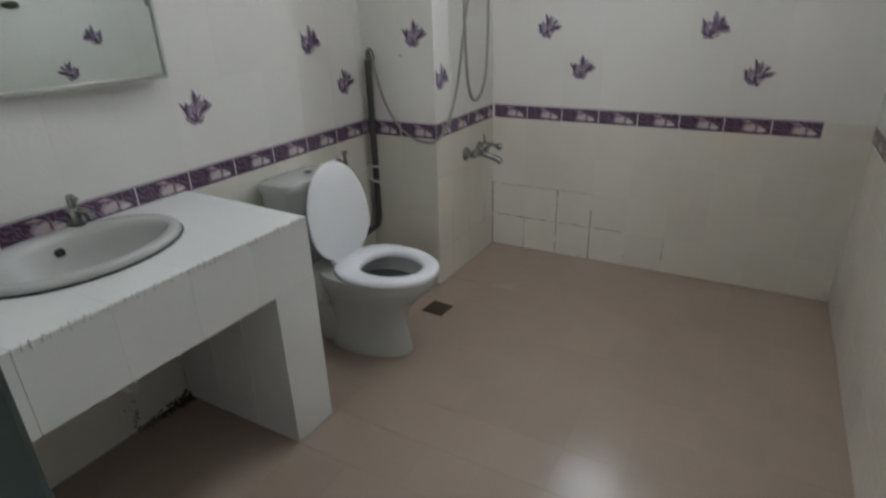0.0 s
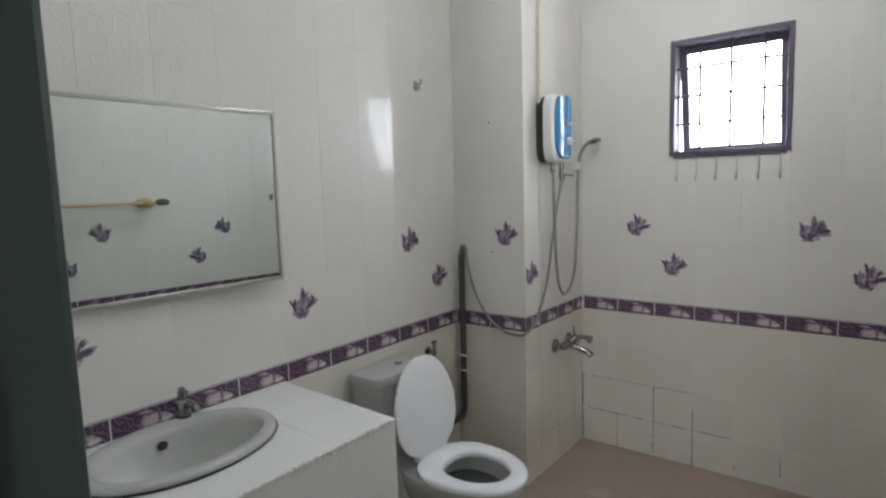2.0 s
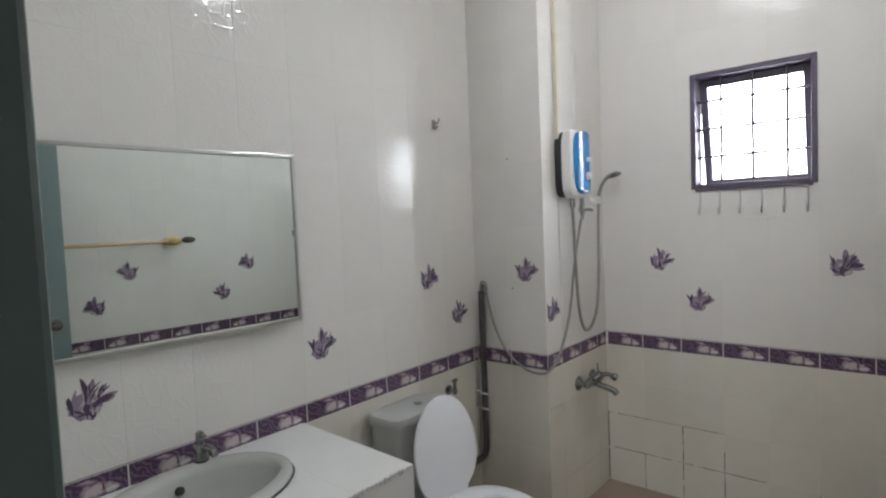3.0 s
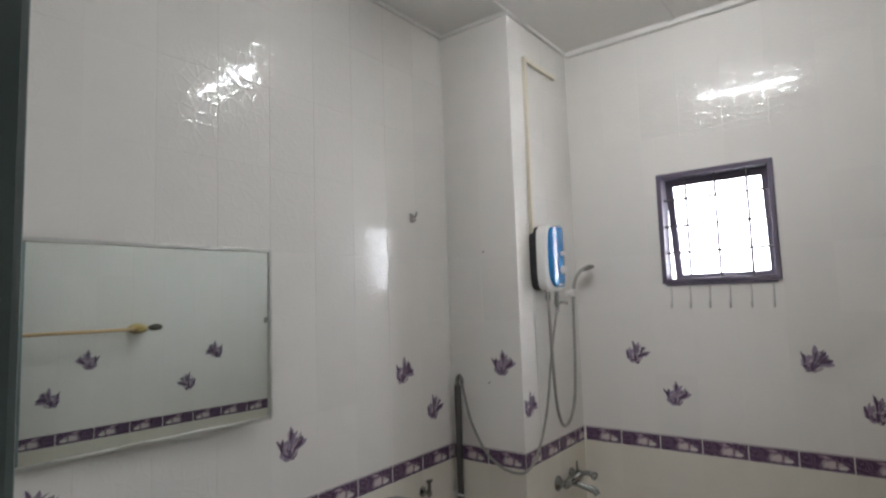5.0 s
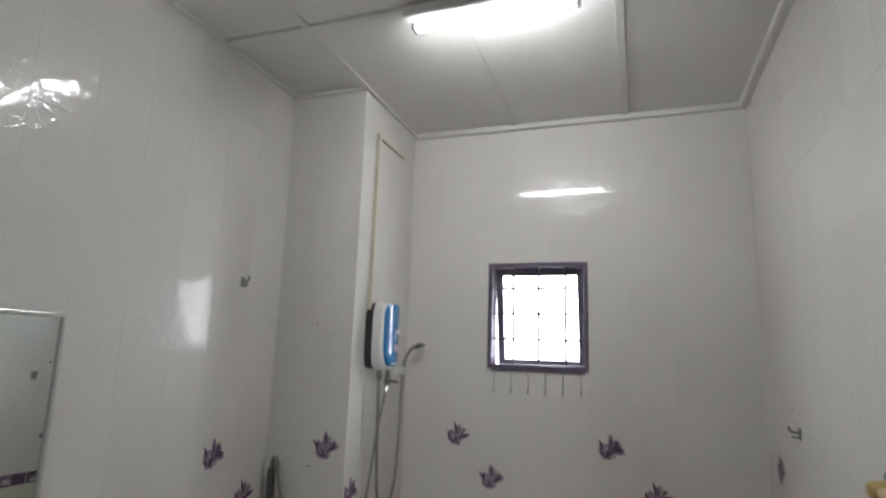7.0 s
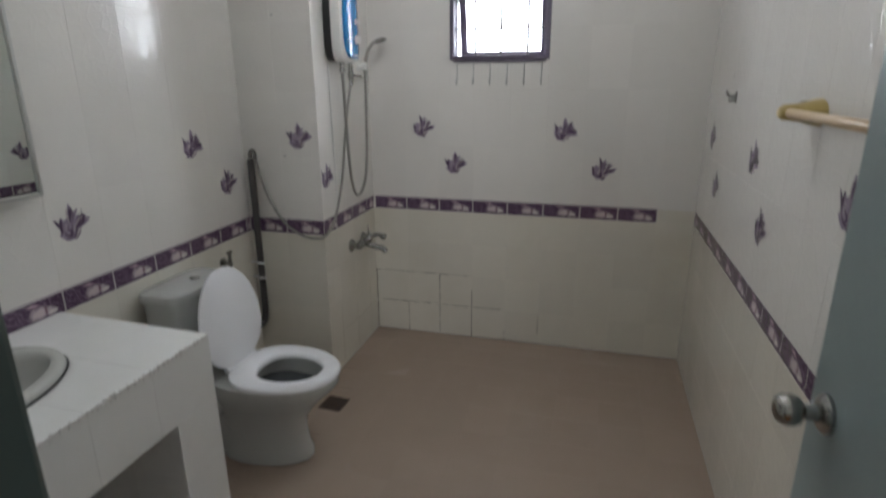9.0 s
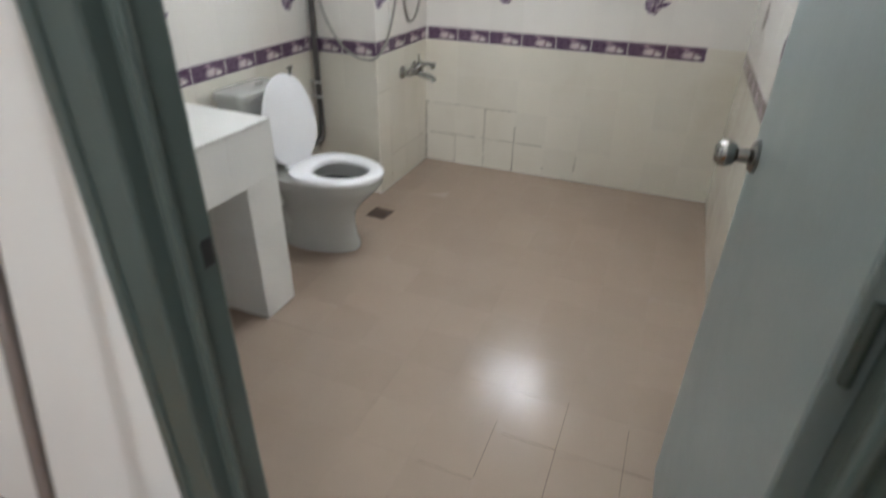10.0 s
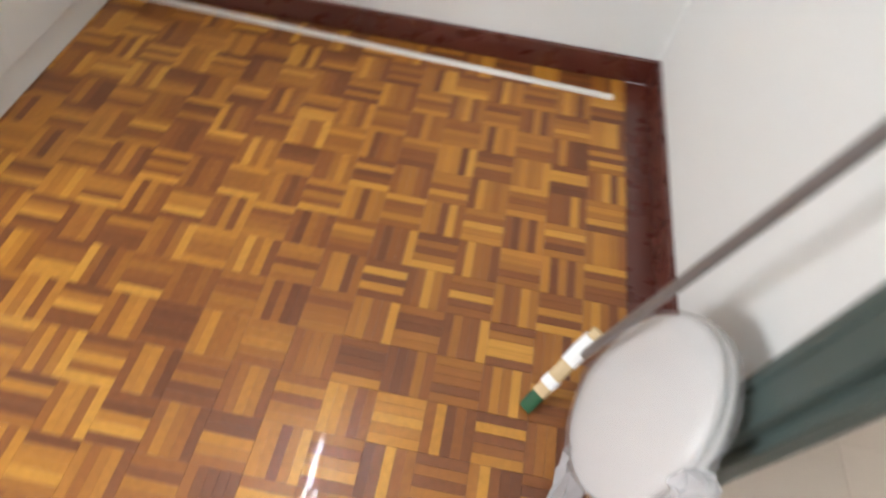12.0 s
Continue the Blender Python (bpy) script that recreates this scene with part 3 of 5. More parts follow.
def toilet():
    top = thing("toilet", (0.35, TY, 0.0), "white close-coupled ceramic toilet with its seat down and lid raised", "toilet")
    bm = bmesh.new()
    loft(bm, [egg(0.200, 0.612, TY, 0.118, 0.0), egg(0.200, 0.612, TY, 0.118, 0.03), egg(0.205, 0.598, TY, 0.108, 0.06), egg(0.205, 0.590, TY, 0.104, 0.14), egg(0.20, 0.60, TY, 0.112, 0.20),
              egg(0.20, 0.655, TY, 0.145, 0.27), egg(0.20, 0.715, TY, 0.172, 0.33), egg(0.20, 0.742, TY, 0.182, 0.366), egg(0.205, 0.738, TY, 0.183, 0.387), egg(0.22, 0.728, TY, 0.174, 0.393),
              egg(0.36, 0.690, TY, 0.125, 0.391), egg(0.365, 0.685, TY, 0.120, 0.36), egg(0.40, 0.66, TY, 0.098, 0.28), egg(0.43, 0.60, TY, 0.065, 0.215)], cap1=False)
    part("bowl", bm, M_CERAMIC, top, smooth=50)
    # dark sheet set high and wide: water plus the bowl's shade put into colour
    bm = bmesh.new()
    loft(bm, [egg(0.378, 0.676, TY, 0.112, 0.330), egg(0.42, 0.64, TY, 0.08, 0.3305)], cap0=False)
    part("water", bm, M_WATER_SHADE, top, "dark sheet for the water and the shade in the bowl")
    part("trapway", boxes((0.05, 0.34, TY - 0.100, TY + 0.100, 0.0, 0.30), bevel=0.025), M_CERAMIC, top, smooth=50)
    part("deck", boxes((0.03, 0.30, TY - 0.155, TY + 0.155, 0.22, 0.385), bevel=0.03), M_CERAMIC, top, smooth=50)
    bm = bmesh.new()
    def tank(hx, hw, z):
        return disc_ring((0.108, TY - 0.010, z), (1, 0, 0), (0, 1, 0), hx, hw, 40, 5.0)
    loft(bm, [tank(0.078, 0.148, 0.375), tank(0.088, 0.157, 0.40), tank(0.094, 0.164, 0.58), tank(0.096, 0.168, 0.718)])
    part("tank", bm, M_CERAMIC, top, smooth=50)
    bm = bmesh.new()
    loft(bm, [tank(0.096, 0.168, 0.718), tank(0.104, 0.181, 0.722), tank(0.105, 0.183, 0.742), tank(0.098, 0.175, 0.758), tank(0.068, 0.140, 0.765)])
    tank_lid = part("tank_lid", bm, M_CERAMIC, top, smooth=50)
    bm = bmesh.new()
    turned(bm, (0.125, TY + 0.02, 0.762), (0.125, TY + 0.02, 0.777), [(0, 0.018), (0.6, 0.018), (1, 0.012)], 18)
    part("flush_button", bm, M_DULL, tank_lid, "dark flush button", smooth=40)
    bm = bmesh.new()
    def ringed(k, z):
        return egg(0.305 + k, 0.748 - k, TY, 0.190 - k, z)
    def hole(k, z):
        return egg(0.415 - k, 0.675 + k, TY, 0.112 + k, z)
    loft(bm, [hole(0.0, 0.395), ringed(0.004, 0.395), ringed(0.0, 0.401), ringed(0.002, 0.413), ringed(0.012, 0.419), hole(0.012, 0.419), hole(0.003, 0.415), hole(0.0, 0.405), hole(0.0, 0.395)], cap0=False, cap1=False)
    bmesh.ops.remove_doubles(bm, verts=bm.verts, dist=1e-5)
    part("seat", bm, M_SEAT, top, smooth=50)
    bm = bmesh.new()
    def lid(k, d):
        return [Vector((d, p.y, 0)) + Vector((0, 0, p.x)) for p in egg(0.0 + k, 0.420 - k, TY, 0.187 - k, 0)]
    loft(bm, [lid(0.010, -0.008), lid(0.002, -0.005), lid(0.0, 0.0), lid(0.002, 0.006), lid(0.010, 0.009)])
    bmesh.ops.rotate(bm, verts=bm.verts, cent=(0, 0, 0), matrix=Matrix.Rotation(radians(-8), 3, "Y"))
    bmesh.ops.translate(bm, verts=bm.verts, vec=(0.318, 0, 0.412))
    part("lid", bm, M_SEAT, top, "raised white plastic lid", smooth=50)
    for s in (-1, 1):
        bm = bmesh.new()
        rod(bm, (0.312, TY + s * 0.075 - 0.02, 0.417), (0.312, TY + s * 0.075 + 0.02, 0.417), 0.012)
        part("hinge", bm, M_SEAT, top, smooth=40)

    top.scale = (1, 1, 0.975)

toilet()


def angle_valve():
    top = thing("angle_valve", (0.0, 3.30, 0.72), "small chrome angle valve on the wall beside the cistern", "valve")
    bm = bmesh.new()
    turned(bm, (0.0, 3.335, 0.69), (0.05, 3.335, 0.69), [(0, 0.024), (0.1, 0.024), (0.16, 0.010), (1, 0.010)], 16)
    part("body", bm, M_CHROME, top, smooth=40)
    bm = bmesh.new()
    rod(bm, (0.042, 3.335, 0.675), (0.042, 3.335, 0.74), 0.008)
    box(bm, 0.034, 0.050, 3.318, 3.352, 0.738, 0.750, bevel=0.003)
    part("lever", bm, M_CHROME, top, smooth=40)


angle_valve()


def mirror():
    y0, y1, z0, z1 = 1.520, 2.475, 1.187, 1.775
    top = thing("wall_mirror", (0.0, (y0 + y1) / 2, z0), "wide rectangular wall mirror in a thin metal frame", "mirror")
    m = bpy.data.materials.new("mirror_glass")
    m.use_nodes = True
    p = m.node_tree.nodes["Principled BSDF"]
    p.inputs["Base Color"].default_value, p.inputs["Metallic"].default_value, p.inputs["Roughness"].default_value = (0.76, 0.82, 0.795, 1), 1.0, 0.012
    lean = Matrix.Translation((0.002, y0, z0)) @ Euler((0, radians(0.25), radians(-2.4))).to_matrix().to_4x4() @ Matrix.Translation((-0.002, -y0, -z0))
    def put(bm):
        bmesh.ops.transform(bm, verts=bm.verts, matrix=lean)
        return bm
    part("glass", put(boxes((0.004, 0.0135, y0 + 0.006, y1 - 0.006, z0 + 0.006, z1 - 0.006))), m, top, "slightly green silvered glass")
    for n, r in (("frame_side", (y0, y0 + 0.012, z0, z1)), ("frame_side", (y1 - 0.012, y1, z0, z1)), ("frame_rail", (y0 + 0.012, y1 - 0.012, z0, z0 + 0.012)), ("frame_rail", (y0 + 0.012, y1 - 0.012, z1 - 0.012, z1))):
        part(n, put(boxes((0.002, 0.020, *r), bevel=0.002)), M_ALU, top)
    for z in (z0 + 0.10, z1 - 0.10):
        part("standoff", boxes((0.0, 0.040, y1 - 0.05, y1 - 0.03, z - 0.01, z + 0.01)), M_DULL, top)


mirror()


def floor_drain():
    top = thing("floor_drain", (0.527, 3.347, 0.0), "square rusty brown floor drain grate", "drain")
    h = 0.056
    R = Matrix.Rotation(radians(-4), 3, "Z")
    def put(bm):
        bmesh.ops.rotate(bm, verts=bm.verts, cent=(0.527, 3.347, 0), matrix=R)
        return bm
    x, y = 0.527, 3.347
    part("tray", put(boxes((x - h, x + h, y - h, y + h, -0.002, 0.0015))), M_BLACK, top)
    part("frame", put(boxes((x - h, x - h + 0.008, y - h, y + h, 0, 0.004), (x + h - 0.008, x + h, y - h, y + h, 0, 0.004), (x - h, x + h, y - h, y - h + 0.008, 0, 0.0042), (x - h, x + h, y + h - 0.008, y + h, 0, 0.0042))), M_DRAIN, top)
    for k in range(7):
        a = x - h + 0.013 + k * 0.0125
        part("slat", put(boxes((a, a + 0.007, y - h + 0.006, y + h - 0.006, 0.0008, 0.0038))), M_DRAIN, top)


floor_drain()


def water_heater():
    top = thing("water_heater", (CX, 3.82, 1.595), "wall-mounted instant water heater, white with a blue front and black back", "water heater")
    cy, z0, z1 = 3.812, 1.600, 1.930
    def slab(x, hw, inset, drop=0.0):
        return disc_ring((x, cy, (z0 + z1) / 2), (0, 1, 0), (0, 0, 1), hw, (z1 - z0) / 2 - inset, 40, 4.5)
    bm = bmesh.new()
    loft(bm, [slab(CX + 0.0005, 0.098, 0.006), slab(CX + 0.042, 0.098, 0.004)])
    part("back", bm, M_BLACK, top, "black back shell", smooth=40)
    bm = bmesh.new()
    loft(bm, [slab(CX + 0.042, 0.105, 0.002), slab(CX + 0.064, 0.106, 0.0), slab(CX + 0.084, 0.102, 0.004), slab(CX + 0.093, 0.090, 0.014)])
    part("shell", bm, M_WHITEP, top, smooth=40)
    bm = bmesh.new()
    def face(x, k):
        out = []
        for i in range(40):
            a = 2 * math.pi * i / 40
            c, s = math.cos(a), math.sin(a)
            z = (z0 + z1) / 2 + 0.005 + (0.150 - k) * math.copysign(abs(s) ** 0.6, s)
            w = 0.089 - k - (0.020 * max(0.0, -s) ** 2)
            out.append(Vector((x, cy + 0.004 + w * math.copysign(abs(c) ** 0.55, c), z)))
        return out
    def bulge(k):
        w = 1 - k
        ring = face(0.0, 0.0)
        out = []
        for q in ring:
            y, z = cy + 0.004 + (q.y - cy - 0.004) * w, (z0 + z1) / 2 + 0.005 + (q.z - (z0 + z1) / 2 - 0.005) * w
            out.append(Vector((CX + 0.096 + 0.018 * (1 - ((y - cy - 0.004) / 0.089) ** 2), y, z)))
        return out
    loft(bm, [face(CX + 0.088, 0.0)] + [bulge(k) for k in (0.0, 0.04, 0.1, 0.18, 0.28, 0.4, 0.52, 0.64, 0.76, 0.88, 0.97)])
    panel = part("front_panel", bm, M_BLUE, top, "glossy blue bulging front panel", smooth=40)
    for z, r in ((1.786, 0.011), (1.706, 0.019)):
        bm = bmesh.new()
        turned(bm, (CX + 0.108, cy + 0.022, z), (CX + 0.134, cy + 0.022, z), [(0, r), (0.7, r * 0.95), (1, r * 0.7)], 18)
        part("dial", bm, M_WHITEP, panel, "white control dial", smooth=40)
    part("badge", boxes((CX + 0.108, CX + 0.1155, cy - 0.022, cy + 0.030, 1.628, 1.636)), M_TAPE, panel, "white brand bar")
    for y in (3.787, 3.887):
        bm = bmesh.new()
        turned(bm, (CX + 0.052, y, 1.603), (CX + 0.052, y, 1.555), [(0, 0.011), (0.5, 0.011), (0.55, 0.014), (1, 0.012)], 14)
        part("inlet", bm, M_CHROME, top, smooth=40)
    bm = bmesh.new()
    rod(bm, (CX + 0.052, 3.887, 1.548), (CX + 0.10, 3.912, 1.540), 0.007)
    turned(bm, (CX + 0.052, 3.887, 1.565), (CX + 0.052, 3.887, 1.520), [(0, 0.013), (0.4, 0.017), (0.6, 0.017), (1, 0.011)], 14)
    part("valve", bm, M_CHROME, top, "small chrome shut-off valve", smooth=40)


water_heater()


def shower():
    top = thing("hand_shower", (CX, 4.10, 1.58), "chrome hand shower on a wall holder with a flexible metal hose", "shower")
    bm = bmesh.new()
    turned(bm, (CX, 4.105, 1.592), (CX + 0.036, 4.105, 1.592), [(0, 0.020), (0.15, 0.020), (0.3, 0.010), (1, 0.012)], 16)
    box(bm, CX + 0.026, CX + 0.052, 4.090, 4.120, 1.572, 1.612, bevel=0.006)
    part("holder", bm, M_WHITEP, top, "pale plastic wall holder", smooth=40)
    bm = bmesh.new()
    tube(bm, [(CX + 0.040, 4.104, 1.56), (CX + 0.042, 4.108, 1.61), (CX + 0.052, 4.125, 1.668), (CX + 0.070, 4.150, 1.708), (CX + 0.090, 4.178, 1.728)], 0.0095, 14)
    part("handle", bm, M_DULL, top, smooth=50)
    c = Vector((CX + 0.100, 4.190, 1.726))
    d = Vector((0.28, 0.16, -0.94)).normalized()
    bm = bmesh.new()
    turned(bm, c - d * 0.014, c + d * 0.010, [(0, 0.010), (0.2, 0.022), (0.55, 0.032), (0.85, 0.035), (1, 0.033)], 26)
    head = part("spray_head", bm, M_CHROME, top, smooth=40)
    bm = bmesh.new()
    turned(bm, c + d * 0.008, c + d * 0.0125, [(0, 0.029), (0.7, 0.029), (1, 0.024)], 24)
    part("nozzle_plate", bm, M_PIPE, head, "dark nozzle plate", smooth=40)
    bm = bmesh.new()
    tube(bm, [(CX + 0.040, 4.105, 1.565), (CX + 0.042, 4.095, 1.45), (CX + 0.042, 4.082, 1.22), (CX + 0.042, 4.055, 1.04), (CX + 0.042, 4.000, 0.950), (CX + 0.042, 3.935, 0.924), (CX + 0.044, 3.885, 0.947), (CX + 0.046, 3.845, 1.02), (CX + 0.048, 3.822, 1.13), (CX + 0.050, 3.808, 1.26), (CX + 0.052, 3.796, 1.43), (CX + 0.052, 3.787, 1.555)], 0.0074, 10, 14, 0.10)
    part("hose", bm, M_DULL, top, "flexible grey metal hose", smooth=60)


shower()


def shower_mixer():
    top = thing("shower_mixer", (CX, 3.96, 0.64), "wall-mounted chrome shower mixer tap with a spout", "mixer tap")
    for y in (3.895, 4.055):
        bm = bmesh.new()
        turned(bm, (CX, y, 0.645), (CX + 0.042, y, 0.645), [(0, 0.037), (0.14, 0.037), (0.35, 0.028), (0.5, 0.018), (1, 0.018)], 20)
        part("connector", bm, M_CHROME, top, "round chrome wall rose", smooth=40)
    bm = bmesh.new()
    turned(bm, (CX + 0.045, 3.885, 0.645), (CX + 0.045, 4.065, 0.645), [(0, 0.016), (0.05, 0.022), (0.3, 0.023), (0.5, 0.031), (0.7, 0.023), (0.95, 0.022), (1, 0.016)], 18)
    part("body", bm, M_CHROME, top, smooth=40)
    bm = bmesh.new()
    tube(bm, [(CX + 0.05, 3.975, 0.638), (CX + 0.10, 3.985, 0.622), (CX + 0.148, 3.995, 0.606), (CX + 0.162, 3.998, 0.588)], 0.0160, 14)
    part("spout", bm, M_CHROME, top, smooth=50)
    bm = bmesh.new()
    turned(bm, (CX + 0.05, 3.975, 0.655), (CX + 0.09, 3.985, 0.690), [(0, 0.024), (0.5, 0.026), (1, 0.014)], 16)
    tube(bm, [(CX + 0.08, 3.982, 0.680), (CX + 0.12, 3.990, 0.688), (CX + 0.150, 3.996, 0.680)], 0.0115, 12)
    turned(bm, (CX + 0.138, 3.993, 0.684), (CX + 0.166, 3.998, 0.672), [(0, 0.012), (0.3, 0.019), (0.8, 0.019), (1, 0.012)], 14)
    rod(bm, (CX + 0.058, 4.010, 0.665), (CX + 0.056, 4.006, 0.735), 0.0045, 10)
    part("lever", bm, M_CHROME, top, smooth=50)


shower_mixer()


def heater_supply():
    """The braided hose from the stop tap at the corner pipe up to the heater."""
    top = thing("supply_hose", (0.07, 3.55, 0.72), "long grey flexible supply hose sagging round the column", "hose")
    bm = bmesh.new()
    tube(bm, [(0.075, 3.572, 1.17), (0.085, 3.572, 1.12), (0.125, 3.574, 0.97), (0.20, 3.576, 0.845), (0.29, 3.578, 0.782), (0.37, 3.578, 0.768), (0.422, 3.580, 0.785), (0.434, 3.635, 0.822), (0.434, 3.70, 0.888), (0.434, 3.762, 0.990), (0.436, 3.800, 1.10), (0.438, 3.828, 1.22), (0.446, 3.860, 1.37), (CX + 0.052, 3.887, 1.525)], 0.0062, 10, 12, 0.08)
    part("hose", bm, M_DULL, top, smooth=60)
    bm = bmesh.new()
    turned(bm, (CX + 0.052, 3.887, 1.528), (CX + 0.051, 3.884, 1.495), [(0, 0.010), (1, 0.010)], 8)
    part("nut", bm, M_CHROME, top)


heater_supply()


def corner_pipe():
    top = thing("wall_pipe", (0.05, 3.555, 0.28), "dark grey upright supply pipe with cable clips in the corner", "pipe")
    bm = bmesh.new()
    tube(bm, [(0.052, 3.566, 1.15), (0.050, 3.568, 0.8), (0.048, 3.568, 0.40), (0.046, 3.562, 0.315), (0.042, 3.53, 0.290), (0.040, 3.40, 0.288), (0.03, 3.30, 0.288), (0.012, 3.28, 0.288)], 0.0165, 14)
    part("pipe", bm, M_PIPE, top, smooth=50)
    bm = bmesh.new()
    tube(bm, [(0.052, 3.566, 1.14), (0.054, 3.565, 1.18), (0.064, 3.568, 1.195), (0.074, 3.572, 1.18), (0.075, 3.573, 1.15)], 0.010, 12)
    part("elbow", bm, M_CHROME, top, "bright bent elbow", smooth=50)
    for z in (0.545, 0.625):
        bm = bmesh.new()
        box(bm, 0.046, 0.086, 3.543, 3.552, z - 0.005, z + 0.005, bevel=0.002)
        box(bm, 0.0, 0.05, 3.558, 3.573, z - 0.004, z + 0.004, bevel=0.002)
        part("clip", bm, M_TAPE, top, "white cable tie")


corner_pipe()


def conduit():
    top = thing("cable_conduit", (CX, 3.735, 2.3), "cream plastic cable trunking running down to the heater", "conduit")
    part("upright", boxes((CX, CX + 0.020, 3.722, 3.746, 1.88, 2.772), bevel=0.003), M_CREAM, top)
    part("branch", boxes((CX, CX + 0.020, 3.722, 4.07, 2.772, 2.796), bevel=0.003), M_CREAM, top)
    bm = bmesh.new()
    tube(bm, [(CX + 0.004, 3.733, 1.60), (CX + 0.004, 3.737, 1.30), (CX + 0.004, 3.745, 1.0), (CX + 0.004, 3.76, 0.90)], 0.003, 8)
    part("cable", bm, M_WHITEP, top, "thin pale cable")


conduit()


def robe_hook(x, y, z, rz, name="wall_hook", label="small chrome coat hook on the tiles", metal=None):
    metal = metal or M_DULL
    top = thing(name, (x, y, z), label, "hook")
    m = pose(x, y, z, 0, 0, rz)
    bm = boxes((-0.012, 0.012, -0.006, 0.0, -0.022, 0.022), bevel=0.002)
    bmesh.ops.transform(bm, verts=bm.verts, matrix=m)
    part("plate", bm, metal, top)
    bm = bmesh.new()
    tube(bm, [(0, -0.004, 0.004), (0, -0.024, 0.004), (0, -0.034, 0.014), (0, -0.036, 0.026)], 0.005, 10)
    tube(bm, [(0, -0.004, -0.010), (0, -0.020, -0.014), (0, -0.028, -0.008)], 0.0045, 10)
    bmesh.ops.transform(bm, verts=bm.verts, matrix=m)
    part("prong", bm, metal, top, smooth=50)


robe_hook(0.0, 3.308, 1.974, 90)
robe_hook(XR, 3.696, 1.447, -90, label="small tarnished hook on the tiled wall")


def peg_rail():
    top = thing("hook_rail", (1.15, YB, 1.60), "dark strip with six small grey hooks under the window", "hook rail")
    part("rail", boxes((0.905, 1.400, YB - 0.008, YB - 0.0005, 1.608, 1.619), bevel=0.001), M_WINFRAME, top, "dark strip under the window frame")
    for k in range(6):
        x = 0.926 + k * 0.0906
        bm = bmesh.new()
        tube(bm, [(x, YB - 0.006, 1.612), (x, YB - 0.006, 1.56), (x, YB - 0.008, 1.515), (x, YB - 0.020, 1.497), (x, YB - 0.032, 1.508), (x, YB - 0.034, 1.526)], 0.0036, 8)
        part("hook", bm, M_ALU, top, smooth=50)


peg_rail()


def towel_rail():
    top = thing("towel_rail", (XR, 2.6, 1.43), "wooden towel rail on a yellowed oval wall mount", "towel rail")
    bm = bmesh.new()
    rod(bm, (2.128, 2.765, 1.437), (2.128, 2.015, 1.437), 0.0115, 18)
    part("rod", bm, M_WOODROD, top, smooth=40)
    for y in (2.785, 2.030):
        bm = bmesh.new()
        loft(bm, [disc_ring((XR, y, 1.437), (0, 1, 0), (0, 0, 1), 0.062, 0.034, 28), disc_ring((XR - 0.012, y, 1.437), (0, 1, 0), (0, 0, 1), 0.060, 0.032, 28), disc_ring((XR - 0.05, y - 0.008, 1.437), (0, 1, 0), (0, 0, 1), 0.040, 0.022, 28), disc_ring((XR - 0.086, y - 0.016, 1.437), (0, 1, 0), (0, 0, 1), 0.032, 0.019, 28), disc_ring((XR - 0.094, y - 0.016, 1.437), (0, 1, 0), (0, 0, 1), 0.022, 0.013, 28)])
        part("mount", bm, M_GOLD, top, "yellowed moulded mount", smooth=50)
    bm = bmesh.new()
    loft(bm, [disc_ring((XR, 2.895, 1.440), (0, 1, 0), (0, 0, 1), 0.046, 0.022, 28), disc_ring((XR - 0.008, 2.895, 1.440), (0, 1, 0), (0, 0, 1), 0.044, 0.020, 28), disc_ring((XR - 0.012, 2.895, 1.440), (0, 1, 0), (0, 0, 1), 0.034, 0.014, 28)])
    part("wall_plate", bm, M_DARKOVAL, top, "dark oval wall plate", smooth=50)


towel_rail()


def tube_lamp():
    top = thing("ceiling_tube_lamp", (1.18, 3.07, ZC), "lit fluorescent tube lamp on the ceiling boards", "ceiling lamp")
    part("housing", boxes((0.85, 1.515, 3.000, 3.056, ZC - 0.056, ZC - 0.0125), bevel=0.006), M_WHITEP, top)
    for x in (0.868, 1.480):
        part("holder", boxes((x, x + 0.016, 3.050, 3.096, ZC - 0.080, ZC - 0.040), bevel=0.004), M_DULL, top, "grey lamp holder")
    def arc(a0, a1, x):
        return [Vector((x, 3.078 + 0.0145 * math.cos(radians(a0 + (a1 - a0) * k / 14)), ZC - 0.062 + 0.0145 * math.sin(radians(a0 + (a1 - a0) * k / 14)))) for k in range(15)]
    bm = bmesh.new()
    loft(bm, [arc(148, 392, 0.884), arc(148, 392, 1.480)], cap0=False, cap1=False, closed=False)
    part("tube", bm, M_TUBE, top, "glowing white tube", smooth=40)
    bm = bmesh.new()
    loft(bm, [arc(32, 148, 0.884), arc(32, 148, 1.480)], cap0=False, cap1=False, closed=False)
    part("tube_back", bm, M_WHITEP, top, "opaque back of the tube", smooth=40)
    bm = boxes((1.165, 1.215, 2.900, 2.945, ZC - 0.026, ZC), bevel=0.004)
    solid("ceiling_clip", bm, M_DULL, "small grey junction clip beside the tube lamp", "junction box")


tube_lamp()

